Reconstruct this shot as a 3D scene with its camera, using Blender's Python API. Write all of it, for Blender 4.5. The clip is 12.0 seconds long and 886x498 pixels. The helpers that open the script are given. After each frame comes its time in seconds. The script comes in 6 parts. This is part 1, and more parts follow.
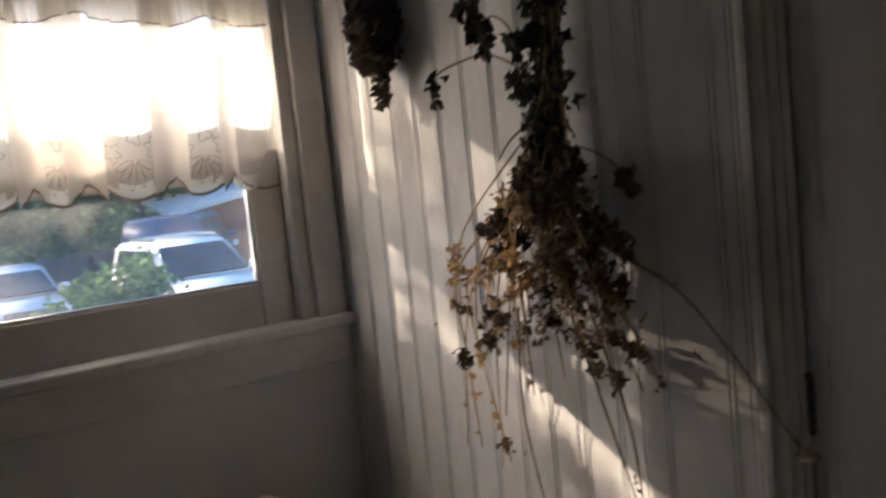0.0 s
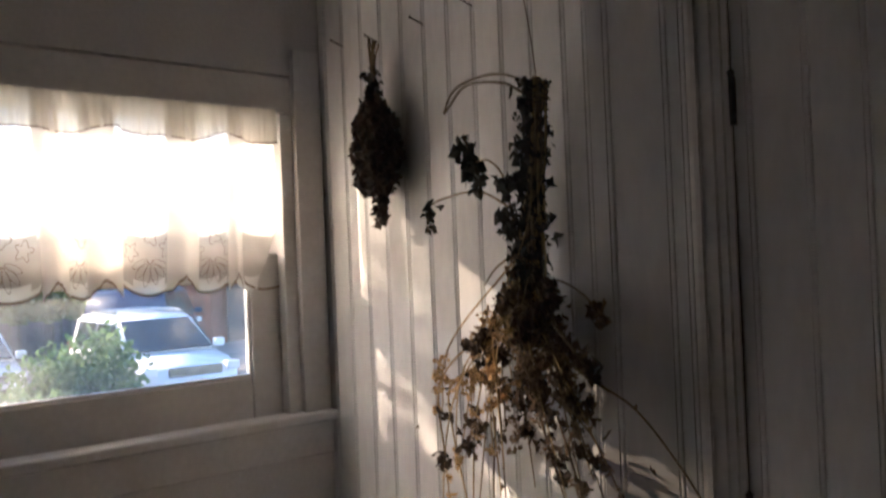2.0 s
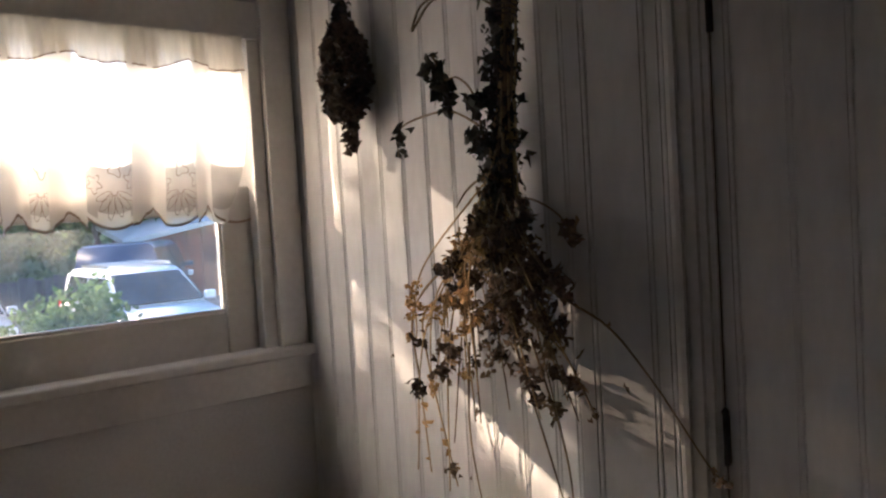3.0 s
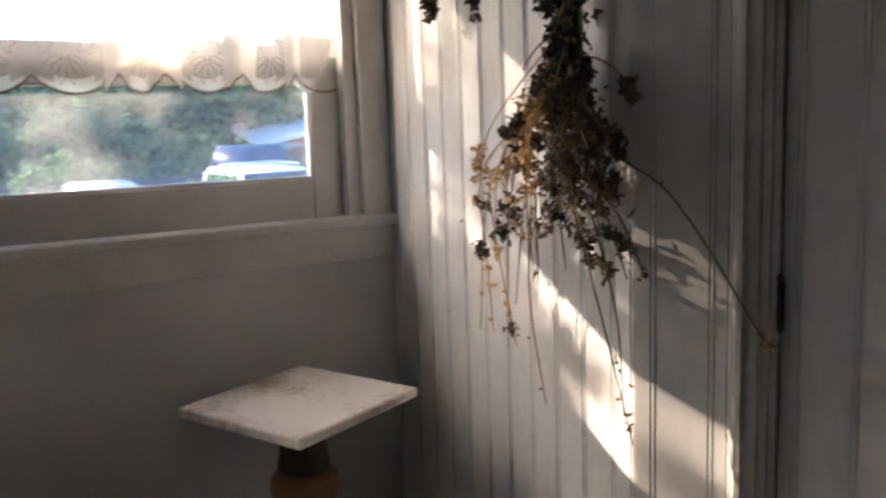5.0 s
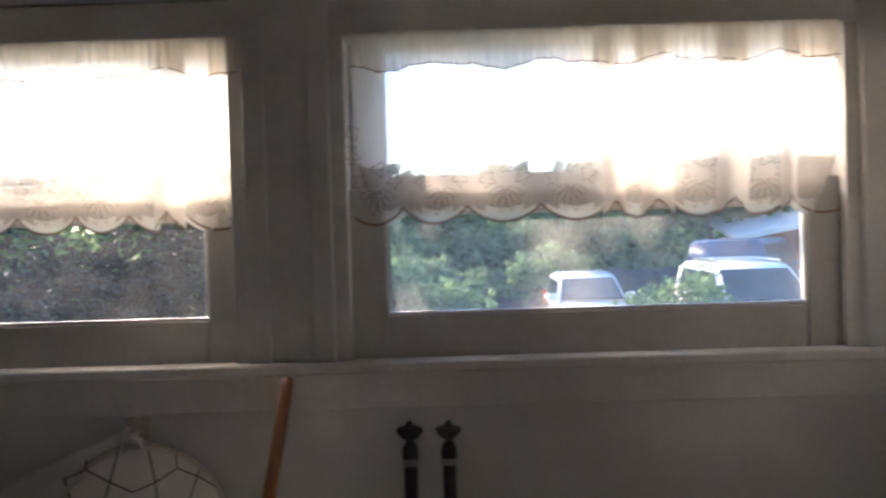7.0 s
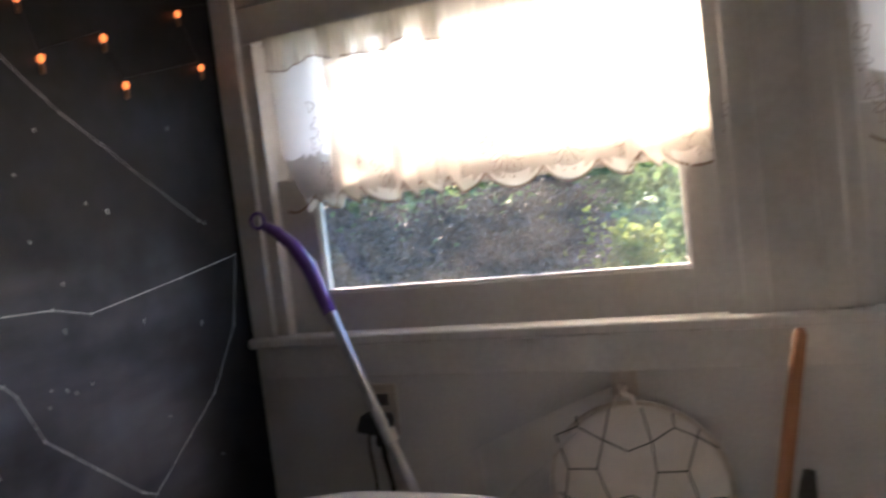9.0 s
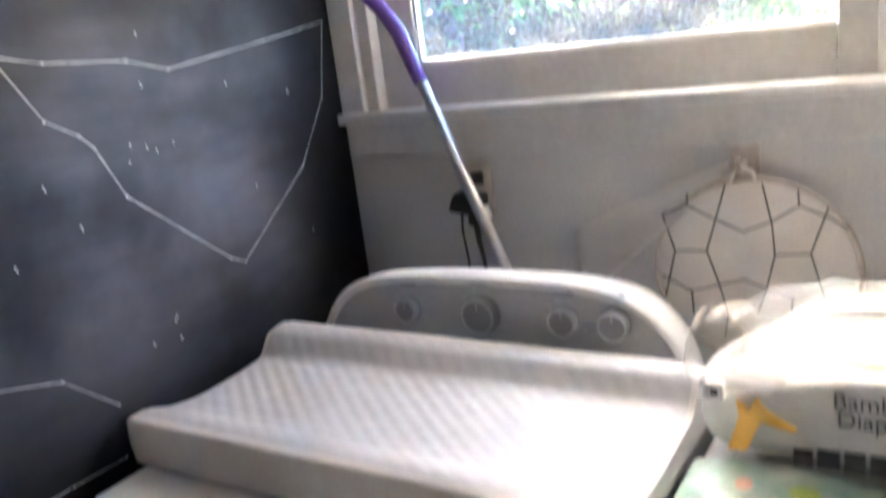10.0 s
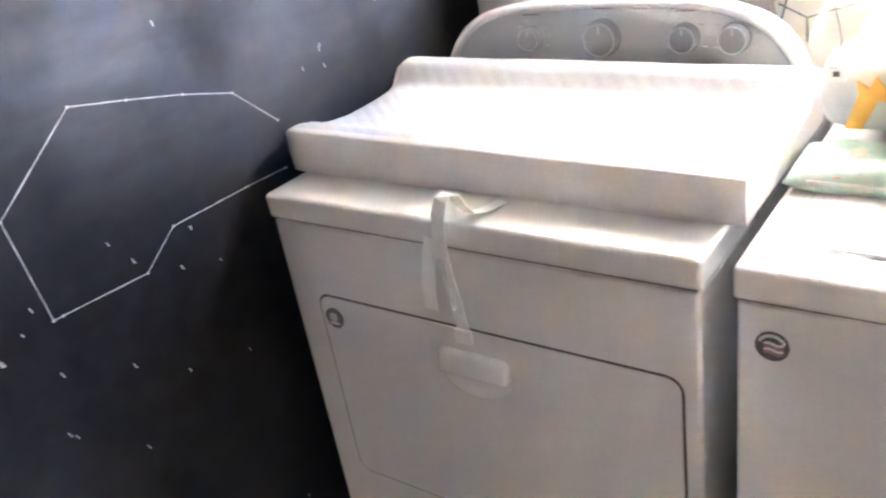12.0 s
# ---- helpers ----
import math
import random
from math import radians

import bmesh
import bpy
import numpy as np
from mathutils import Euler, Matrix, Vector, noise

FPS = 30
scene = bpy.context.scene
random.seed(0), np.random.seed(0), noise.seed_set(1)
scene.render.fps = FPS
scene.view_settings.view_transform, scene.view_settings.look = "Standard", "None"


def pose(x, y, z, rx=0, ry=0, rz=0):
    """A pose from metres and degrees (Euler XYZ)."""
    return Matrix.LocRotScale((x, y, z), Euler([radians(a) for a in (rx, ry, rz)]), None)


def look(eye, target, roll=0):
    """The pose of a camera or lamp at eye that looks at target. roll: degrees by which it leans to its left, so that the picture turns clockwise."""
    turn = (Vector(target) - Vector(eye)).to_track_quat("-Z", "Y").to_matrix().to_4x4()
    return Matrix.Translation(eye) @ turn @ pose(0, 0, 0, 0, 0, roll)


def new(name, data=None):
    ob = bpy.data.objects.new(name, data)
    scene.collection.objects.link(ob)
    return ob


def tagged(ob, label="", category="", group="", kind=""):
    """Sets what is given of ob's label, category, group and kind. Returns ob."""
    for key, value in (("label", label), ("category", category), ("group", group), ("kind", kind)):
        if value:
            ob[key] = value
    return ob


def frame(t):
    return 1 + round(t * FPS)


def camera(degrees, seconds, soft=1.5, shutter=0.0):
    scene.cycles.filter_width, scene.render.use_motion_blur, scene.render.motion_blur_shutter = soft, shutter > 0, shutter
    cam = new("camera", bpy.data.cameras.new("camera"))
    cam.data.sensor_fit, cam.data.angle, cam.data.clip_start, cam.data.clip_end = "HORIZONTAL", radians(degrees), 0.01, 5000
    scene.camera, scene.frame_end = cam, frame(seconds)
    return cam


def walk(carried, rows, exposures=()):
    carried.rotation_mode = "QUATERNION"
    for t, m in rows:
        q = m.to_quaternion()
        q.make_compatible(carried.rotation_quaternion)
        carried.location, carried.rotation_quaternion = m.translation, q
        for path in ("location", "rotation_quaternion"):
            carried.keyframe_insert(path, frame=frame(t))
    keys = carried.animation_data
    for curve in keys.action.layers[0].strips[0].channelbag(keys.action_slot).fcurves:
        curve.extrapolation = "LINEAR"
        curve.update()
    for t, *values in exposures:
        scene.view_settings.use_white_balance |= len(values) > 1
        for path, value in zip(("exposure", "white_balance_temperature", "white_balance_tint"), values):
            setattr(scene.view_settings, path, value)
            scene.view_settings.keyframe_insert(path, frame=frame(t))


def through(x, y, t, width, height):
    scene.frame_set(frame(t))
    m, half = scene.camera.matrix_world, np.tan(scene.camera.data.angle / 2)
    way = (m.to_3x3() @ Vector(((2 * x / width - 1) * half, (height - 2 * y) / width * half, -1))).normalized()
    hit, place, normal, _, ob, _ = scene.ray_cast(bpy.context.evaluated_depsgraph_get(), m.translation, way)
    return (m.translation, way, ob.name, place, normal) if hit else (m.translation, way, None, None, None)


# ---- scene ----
cam = camera(55.8, 12.0, 2.3, 0.5)
PATH = [
    (0, (-0.876, -1.527, 1.61), (0.317, 0.069, 1.432), -5.8),
    (0.5, (-0.962, -1.58, 1.633), (0.389, -0.106, 1.571), -3.4),
    (1, (-0.988, -1.619, 1.67), (0.33, -0.122, 1.822), -2.1),
    (1.5, (-0.997, -1.629, 1.679), (0.286, -0.101, 1.826), -1.8),
    (2, (-0.997, -1.623, 1.665), (0.276, -0.081, 1.691), -2.3),
    (2.5, (-0.978, -1.615, 1.645), (0.313, -0.09, 1.562), -3.1),
    (2.7, (-0.963, -1.615, 1.631), (0.326, -0.089, 1.541), -3.2),
    (4.3, (-0.929, -1.609, 1.584), (0.268, -0.016, 1.415), -3.6),
    (4.5, (-0.938, -1.636, 1.563), (0.237, -0.035, 1.325), -3.2),
    (5, (-0.89, -1.701, 1.533), (0.131, -0.006, 1.245), -2.0),
    (5.5, (-0.827, -1.744, 1.537), (-0.125, 0.118, 1.334), -1.5),
    (6, (-0.813, -1.764, 1.577), (-0.361, 0.18, 1.449), -1.8),
    (6.5, (-0.844, -1.759, 1.61), (-0.67, 0.232, 1.522), -1.9),
    (6.7, (-0.874, -1.736, 1.596), (-0.778, 0.261, 1.554), -1.8),
    (8.3, (-1.129, -1.611, 1.628), (-1.582, 0.336, 1.594), -3.9),
    (8.5, (-1.184, -1.613, 1.645), (-1.711, 0.315, 1.569), -4.9),
    (9, (-1.208, -1.575, 1.627), (-2.006, 0.253, 1.489), -6.9),
    (9.5, (-1.248, -1.507, 1.577), (-2.237, 0.211, 1.307), -6.4),
    (10, (-1.246, -1.475, 1.499), (-2.283, 0.157, 0.99), -7.3),
    (10.3, (-1.241, -1.507, 1.464), (-2.256, 0.067, 0.762), -8.6),
    (10.5, (-1.238, -1.552, 1.438), (-2.25, -0.007, 0.669), -9.1),
    (11, (-1.234, -1.637, 1.436), (-2.287, -0.165, 0.583), -9.9),
    (11.5, (-1.224, -1.667, 1.415), (-2.3, -0.233, 0.527), -9.7),
    (12, (-1.248, -1.686, 1.402), (-2.383, -0.298, 0.515), -9.9),
]
SKY, SUNLIGHT = 0.15, 5.0
EXPO = [(0, 1.4, 5050, 12), (0.5, 2.05, 5050, 12), (1, 2.0, 5100, 12), (1.5, 1.9, 5100, 13), (2.5, 1.7, 5200, 15), (4.5, 1.7, 5050, 13), (5.0, 2.2, 5000, 12), (5.5, 2.45, 4950, 12), (6.5, 1.9, 4950, 12), (8.5, 2.15, 5200, 14), (9.0, 2.75, 5200, 15), (9.5, 4.25, 5100, 13), (10, 4.55, 4850, 10), (10.5, 4.0, 4650, 7), (11, 4.5, 4650, 8), (11.5, 5.5, 4800, 9), (12, 6.0, 4850, 10)]
walk(cam, [(t, look(eye, target, roll)) for t, eye, target, roll in PATH], EXPO)

# ---- light ----
SUN = Vector((1.0, -1.24, -0.71)).normalized()
world = bpy.data.worlds.new("world")
scene.world = world
world.use_nodes = True
wn = world.node_tree
sky = wn.nodes.new("ShaderNodeTexSky")
sky.sky_type, sky.sun_disc = "NISHITA", False
sky.sun_elevation, sky.sun_rotation = math.asin(-SUN.z), math.atan2(-SUN.x, -SUN.y)
wn.links.new(sky.outputs[0], wn.nodes["Background"].inputs[0])
wn.nodes["Background"].inputs[1].default_value = SKY
lamp = new("sun", bpy.data.lights.new("sun", "SUN"))
lamp.data.energy, lamp.data.angle, lamp.data.color = SUNLIGHT, radians(0.53), (1.0, 0.68, 0.38)
lamp.matrix_world = look((0, 0, 20), Vector((0, 0, 20)) + SUN)

# ---- materials ----


def surface(name, dark, light, scale=8.0, rough=0.6, bump=0.15, fine=90.0, metal=0.0, stretch=(1, 1, 1), rand=0.0, gloss=0.5, spread=(0.35, 0.65)):
    """Two-scale mottled surface: broad stains and a fine grain with relief."""
    m = bpy.data.materials.new(name)
    m.use_nodes = True
    t = m.node_tree
    b = t.nodes["Principled BSDF"]
    co = t.nodes.new("ShaderNodeTexCoord")
    mp = t.nodes.new("ShaderNodeMapping")
    mp.inputs["Scale"].default_value = stretch
    t.links.new(co.outputs["Object"], mp.inputs["Vector"])
    broad, grain = t.nodes.new("ShaderNodeTexNoise"), t.nodes.new("ShaderNodeTexNoise")
    for n, s, d in ((broad, scale, 6.0), (grain, fine, 3.0)):
        n.inputs["Scale"].default_value, n.inputs["Detail"].default_value = s, d
        t.links.new(mp.outputs[0], n.inputs["Vector"])
    ramp = t.nodes.new("ShaderNodeValToRGB")
    ramp.color_ramp.elements[0].position, ramp.color_ramp.elements[1].position = spread
    ramp.color_ramp.elements[0].color, ramp.color_ramp.elements[1].color = (*dark, 1), (*light, 1)
    add = t.nodes.new("ShaderNodeMath")
    add.operation = "MULTIPLY_ADD"
    add.inputs[1].default_value = 0.35
    t.links.new(grain.outputs["Fac"], add.inputs[0])
    sub = t.nodes.new("ShaderNodeMath")
    sub.operation = "MULTIPLY"
    sub.inputs[1].default_value = 0.65
    t.links.new(broad.outputs["Fac"], sub.inputs[0])
    t.links.new(sub.outputs[0], add.inputs[2])
    t.links.new(add.outputs[0], ramp.inputs["Fac"])
    colour = ramp.outputs["Color"]
    if rand:
        info, hsv, mr = t.nodes.new("ShaderNodeObjectInfo"), t.nodes.new("ShaderNodeHueSaturation"), t.nodes.new("ShaderNodeMapRange")
        mr.inputs["To Min"].default_value, mr.inputs["To Max"].default_value = 1 - rand, 1 + rand
        t.links.new(info.outputs["Random"], mr.inputs["Value"])
        t.links.new(mr.outputs[0], hsv.inputs["Value"])
        t.links.new(colour, hsv.inputs["Color"])
        colour = hsv.outputs["Color"]
    t.links.new(colour, b.inputs["Base Color"])
    b.inputs["Roughness"].default_value, b.inputs["Metallic"].default_value = rough, metal
    b.inputs["Specular IOR Level"].default_value = gloss
    if bump:
        bp = t.nodes.new("ShaderNodeBump")
        bp.inputs["Strength"].default_value, bp.inputs["Distance"].default_value = bump, 0.004
        t.links.new(add.outputs[0], bp.inputs["Height"])
        t.links.new(bp.outputs[0], b.inputs["Normal"])
    return m


def foliage(name, dark, light, through=0.35):
    """Leaves: each island its own tone, with some light passing through."""
    m = bpy.data.materials.new(name)
    m.use_nodes = True
    t = m.node_tree
    b, out = t.nodes["Principled BSDF"], t.nodes["Material Output"]
    geo, ramp = t.nodes.new("ShaderNodeNewGeometry"), t.nodes.new("ShaderNodeValToRGB")
    ramp.color_ramp.elements[0].color, ramp.color_ramp.elements[1].color = (*dark, 1), (*light, 1)
    t.links.new(geo.outputs["Random Per Island"], ramp.inputs["Fac"])
    t.links.new(ramp.outputs[0], b.inputs["Base Color"])
    b.inputs["Roughness"].default_value = 0.65
    tr, mix = t.nodes.new("ShaderNodeBsdfTranslucent"), t.nodes.new("ShaderNodeMixShader")
    t.links.new(ramp.outputs[0], tr.inputs["Color"])
    mix.inputs[0].default_value = through
    t.links.new(b.outputs[0], mix.inputs[1])
    t.links.new(tr.outputs[0], mix.inputs[2])
    t.links.new(mix.outputs[0], out.inputs["Surface"])
    return m


def sheer(name, colour, through, open_weave, scale=900.0):
    """Thin cloth: light shines through it, and some passes between the threads."""
    m = bpy.data.materials.new(name)
    m.use_nodes = True
    t = m.node_tree
    out = t.nodes["Material Output"]
    t.nodes.remove(t.nodes["Principled BSDF"])
    df, tr, gap = t.nodes.new("ShaderNodeBsdfDiffuse"), t.nodes.new("ShaderNodeBsdfTranslucent"), t.nodes.new("ShaderNodeBsdfTransparent")
    co, nz = t.nodes.new("ShaderNodeTexCoord"), t.nodes.new("ShaderNodeTexNoise")
    nz.inputs["Scale"].default_value = 14.0
    t.links.new(co.outputs["Object"], nz.inputs["Vector"])
    mr = t.nodes.new("ShaderNodeMapRange")
    mr.inputs["To Min"].default_value, mr.inputs["To Max"].default_value = open_weave * 0.6, open_weave * 1.4
    t.links.new(nz.outputs["Fac"], mr.inputs["Value"])
    for n in (df, tr):
        n.inputs["Color"].default_value = (*colour, 1)
    a, b = t.nodes.new("ShaderNodeMixShader"), t.nodes.new("ShaderNodeMixShader")
    a.inputs[0].default_value = through
    t.links.new(df.outputs[0], a.inputs[1])
    t.links.new(tr.outputs[0], a.inputs[2])
    t.links.new(mr.outputs[0], b.inputs[0])
    t.links.new(a.outputs[0], b.inputs[1])
    t.links.new(gap.outputs[0], b.inputs[2])
    t.links.new(b.outputs[0], out.inputs["Surface"])
    return m


def clear(name, rough=0.0, tint=(1, 1, 1), ior=1.45):
    m = bpy.data.materials.new(name)
    m.use_nodes = True
    b = m.node_tree.nodes["Principled BSDF"]
    b.inputs["Base Color"].default_value = (*tint, 1)
    b.inputs["Transmission Weight"].default_value, b.inputs["Roughness"].default_value, b.inputs["IOR"].default_value = 1.0, rough, ior
    return m


def dust_veil(name, veil):
    """Clear glass with a thin uneven film that the light catches: dust, plus imitated glare haze."""
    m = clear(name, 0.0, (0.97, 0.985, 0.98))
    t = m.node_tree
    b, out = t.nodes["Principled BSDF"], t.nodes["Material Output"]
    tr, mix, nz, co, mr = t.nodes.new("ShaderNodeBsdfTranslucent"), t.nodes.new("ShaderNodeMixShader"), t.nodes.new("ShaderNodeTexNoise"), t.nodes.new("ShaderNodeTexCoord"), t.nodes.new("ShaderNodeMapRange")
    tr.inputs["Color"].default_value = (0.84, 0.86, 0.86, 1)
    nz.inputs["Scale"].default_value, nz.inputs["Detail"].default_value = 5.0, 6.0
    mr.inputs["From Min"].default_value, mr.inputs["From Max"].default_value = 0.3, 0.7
    mr.inputs["To Min"].default_value, mr.inputs["To Max"].default_value = veil * 0.8, veil * 1.2
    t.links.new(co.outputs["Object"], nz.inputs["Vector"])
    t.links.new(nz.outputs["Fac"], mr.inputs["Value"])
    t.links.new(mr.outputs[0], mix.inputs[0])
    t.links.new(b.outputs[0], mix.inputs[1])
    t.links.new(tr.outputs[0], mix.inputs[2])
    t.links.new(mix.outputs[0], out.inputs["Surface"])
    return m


def hazy(name, colour, solid):
    """Crumpled packing film: glossy, part milky and part clear."""
    m = bpy.data.materials.new(name)
    m.use_nodes = True
    b = m.node_tree.nodes["Principled BSDF"]
    b.inputs["Base Color"].default_value, b.inputs["Roughness"].default_value, b.inputs["Alpha"].default_value = (*colour, 1), 0.14, solid
    return m


def glowing(name, colour, power):
    m = bpy.data.materials.new(name)
    m.use_nodes = True
    b = m.node_tree.nodes["Principled BSDF"]
    b.inputs["Base Color"].default_value = (*colour, 1)
    b.inputs["Emission Color"].default_value, b.inputs["Emission Strength"].default_value = (*colour, 1), power
    return m


def chalk_sheen(name, dark, light, chalk):
    """Blackboard paint with a cloudy pale band: wiped chalk, with the wall's sheen painted in."""
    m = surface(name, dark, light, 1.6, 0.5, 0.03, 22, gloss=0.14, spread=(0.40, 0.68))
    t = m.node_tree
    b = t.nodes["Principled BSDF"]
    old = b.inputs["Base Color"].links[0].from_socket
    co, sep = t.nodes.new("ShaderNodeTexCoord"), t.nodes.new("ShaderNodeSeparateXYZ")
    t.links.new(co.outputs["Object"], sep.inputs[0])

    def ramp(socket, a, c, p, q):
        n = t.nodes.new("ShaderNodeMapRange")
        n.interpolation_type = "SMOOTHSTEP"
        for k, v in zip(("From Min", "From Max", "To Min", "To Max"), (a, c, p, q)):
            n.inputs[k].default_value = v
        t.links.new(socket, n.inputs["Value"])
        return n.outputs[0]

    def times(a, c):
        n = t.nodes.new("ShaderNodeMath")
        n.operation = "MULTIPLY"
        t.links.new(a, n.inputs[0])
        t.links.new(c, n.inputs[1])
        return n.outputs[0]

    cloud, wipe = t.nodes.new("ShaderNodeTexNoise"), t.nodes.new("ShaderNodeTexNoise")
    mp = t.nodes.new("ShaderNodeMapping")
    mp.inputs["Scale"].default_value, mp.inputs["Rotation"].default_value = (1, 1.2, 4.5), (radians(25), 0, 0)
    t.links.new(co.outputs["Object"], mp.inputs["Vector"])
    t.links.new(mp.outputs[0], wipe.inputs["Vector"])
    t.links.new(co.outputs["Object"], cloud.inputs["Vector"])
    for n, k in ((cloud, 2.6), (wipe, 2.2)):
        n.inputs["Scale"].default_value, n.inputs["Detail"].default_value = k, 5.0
    # band limits sit where the wall gleams, so its sheen is in the colour
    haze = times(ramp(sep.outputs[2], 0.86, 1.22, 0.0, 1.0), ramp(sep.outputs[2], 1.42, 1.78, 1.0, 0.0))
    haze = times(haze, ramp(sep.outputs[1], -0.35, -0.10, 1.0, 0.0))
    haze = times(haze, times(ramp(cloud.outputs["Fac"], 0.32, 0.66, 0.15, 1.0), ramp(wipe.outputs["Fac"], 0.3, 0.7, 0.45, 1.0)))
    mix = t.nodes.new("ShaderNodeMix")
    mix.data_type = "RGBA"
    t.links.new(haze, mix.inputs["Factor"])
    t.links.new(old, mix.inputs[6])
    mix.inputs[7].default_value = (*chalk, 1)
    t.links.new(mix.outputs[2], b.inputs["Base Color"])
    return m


PAINT = surface("painted_boards", (0.62, 0.62, 0.62), (0.76, 0.76, 0.76), 5, 0.42, 0.10, 60, stretch=(1, 1, 0.3), rand=0.03)
TRIM = surface("painted_trim", (0.54, 0.53, 0.51), (0.66, 0.65, 0.63), 7, 0.45, 0.12, 70)
PLASTER = surface("plaster", (0.52, 0.51, 0.50), (0.64, 0.63, 0.615), 3.5, 0.75, 0.25, 130)
PANEL = surface("tan_wall_paint", (0.40, 0.385, 0.37), (0.50, 0.48, 0.46), 3, 0.7, 0.2, 110)
CEIL = surface("ceiling_paint", (0.68, 0.68, 0.67), (0.78, 0.78, 0.77), 3, 0.8, 0.15, 100)
# last colour is the pale band: chalk haze plus painted window sheen
BLACK = chalk_sheen("blackboard_paint", (0.006, 0.006, 0.008), (0.020, 0.021, 0.026), (0.155, 0.160, 0.185))
CHALK = surface("chalk", (0.32, 0.32, 0.33), (0.66, 0.66, 0.66), 60, 0.95, 0.0, 900, spread=(0.2, 0.6))
FLOOR = surface("floor_boards", (0.27, 0.22, 0.17), (0.42, 0.35, 0.28), 3, 0.5, 0.2, 80, stretch=(4, 0.4, 1), rand=0.15)
ENAMEL = surface("white_enamel", (0.70, 0.69, 0.68), (0.80, 0.79, 0.78), 2, 0.2, 0.02, 400)
SHELL = surface("white_plastic", (0.70, 0.69, 0.67), (0.8, 0.79, 0.77), 3, 0.4, 0.03, 300)
GREY = surface("grey_panel", (0.45, 0.455, 0.46), (0.52, 0.525, 0.53), 4, 0.45, 0.03, 300)
KNOB = surface("knob_silver", (0.72, 0.72, 0.73), (0.85, 0.85, 0.86), 8, 0.22, 0.0, 300, metal=0.9)
KNOBGREY = surface("knob_grey", (0.25, 0.25, 0.255), (0.30, 0.30, 0.305), 8, 0.5, 0.02, 300)
DARKGAP = surface("dark_seam", (0.05, 0.05, 0.05), (0.09, 0.09, 0.09), 20, 0.7, 0.0)
MATTRESS = surface("pad_vinyl", (0.74, 0.70, 0.66), (0.84, 0.80, 0.76), 9, 0.38, 0.22, 170)
QUILT = surface("pad_quilting", (0.58, 0.57, 0.565), (0.67, 0.66, 0.655), 9, 0.4, 0.22, 170)
STRAP = surface("strap_webbing", (0.78, 0.77, 0.75), (0.88, 0.87, 0.85), 40, 0.75, 0.3, 500)
MARBLE = surface("worn_stone_top", (0.34, 0.27, 0.20), (0.74, 0.70, 0.64), 7, 0.55, 0.3, 70, spread=(0.34, 0.52))
TURNED = surface("dark_turned_wood", (0.035, 0.022, 0.014), (0.10, 0.06, 0.035), 14, 0.4, 0.15, 90, stretch=(1, 1, 0.4))
RUST = surface("terracotta_glaze", (0.18, 0.075, 0.03), (0.34, 0.16, 0.07), 12, 0.4, 0.2, 80)
IRON = surface("dark_iron", (0.012, 0.011, 0.010), (0.05, 0.045, 0.04), 30, 0.5, 0.3, 160, metal=0.4)
BROOM = surface("orange_handle_wood", (0.20, 0.085, 0.035), (0.36, 0.17, 0.075), 10, 0.5, 0.1, 90, stretch=(1, 1, 0.15))
PURPLE = surface("purple_plastic", (0.10, 0.05, 0.26), (0.17, 0.09, 0.40), 20, 0.35, 0.02)
STEEL = surface("brushed_aluminium", (0.50, 0.50, 0.51), (0.68, 0.68, 0.69), 20, 0.3, 0.05, 200, metal=0.85)
RUBBER = surface("black_plastic", (0.010, 0.010, 0.011), (0.03, 0.03, 0.032), 20, 0.5, 0.1)
NAIL = surface("nail_steel", (0.07, 0.06, 0.055), (0.2, 0.18, 0.16), 60, 0.45, 0.1, metal=0.8)
TWINE = surface("jute_twine", (0.10, 0.08, 0.055), (0.22, 0.17, 0.12), 150, 0.9, 0.3, 600)
STEM = surface("dry_stem", (0.10, 0.07, 0.045), (0.30, 0.22, 0.12), 30, 0.8, 0.2, 300)
STRAW = surface("straw_stem", (0.28, 0.19, 0.08), (0.52, 0.38, 0.18), 30, 0.75, 0.2, 300)
HERB = foliage("dried_leaves", (0.05, 0.036, 0.024), (0.30, 0.215, 0.13), 0.35)
HERB_DARK = foliage("dark_dried_leaves", (0.02, 0.015, 0.011), (0.13, 0.092, 0.06), 0.25)
HERB_GREEN = foliage("grey_green_dried_leaves", (0.018, 0.020, 0.015), (0.075, 0.072, 0.052), 0.15)
# dry flower yellow, made lighter to carry sunlight on the bunch's window side
BLOOM = foliage("sunlit_dry_yellow_flowers", (0.34, 0.21, 0.08), (0.78, 0.54, 0.25), 0.45)
LACE = sheer("sheer_curtain", (0.95, 0.93, 0.90), 0.90, 0.24)
# darker cloth that paints in the sash rail's dark shape behind the curtain
RAIL_BAND = sheer("rail_band_cloth", (0.82, 0.79, 0.74), 0.30, 0.42)
RUFFLE = sheer("gathered_curtain", (0.84, 0.80, 0.71), 0.55, 0.18)
FLAP = sheer("folded_curtain", (0.82, 0.79, 0.74), 0.44, 0.12)
HEM = sheer("curtain_hem", (0.30, 0.23, 0.18), 0.2, 0.0)
STITCH = sheer("brown_embroidery", (0.26, 0.20, 0.16), 0.30, 0.12)
GLASS = dust_veil("window_glass", 0.012)
# thicker film on the second window, to lay a glare haze over its view
GLASS_VEILED = dust_veil("veiled_window_glass", 0.055)
HAZY = hazy("crumpled_pack_film", (0.82, 0.81, 0.76), 0.17)
PACK = surface("white_pack_film", (0.70, 0.69, 0.66), (0.82, 0.81, 0.78), 10, 0.3, 0.35, 40)
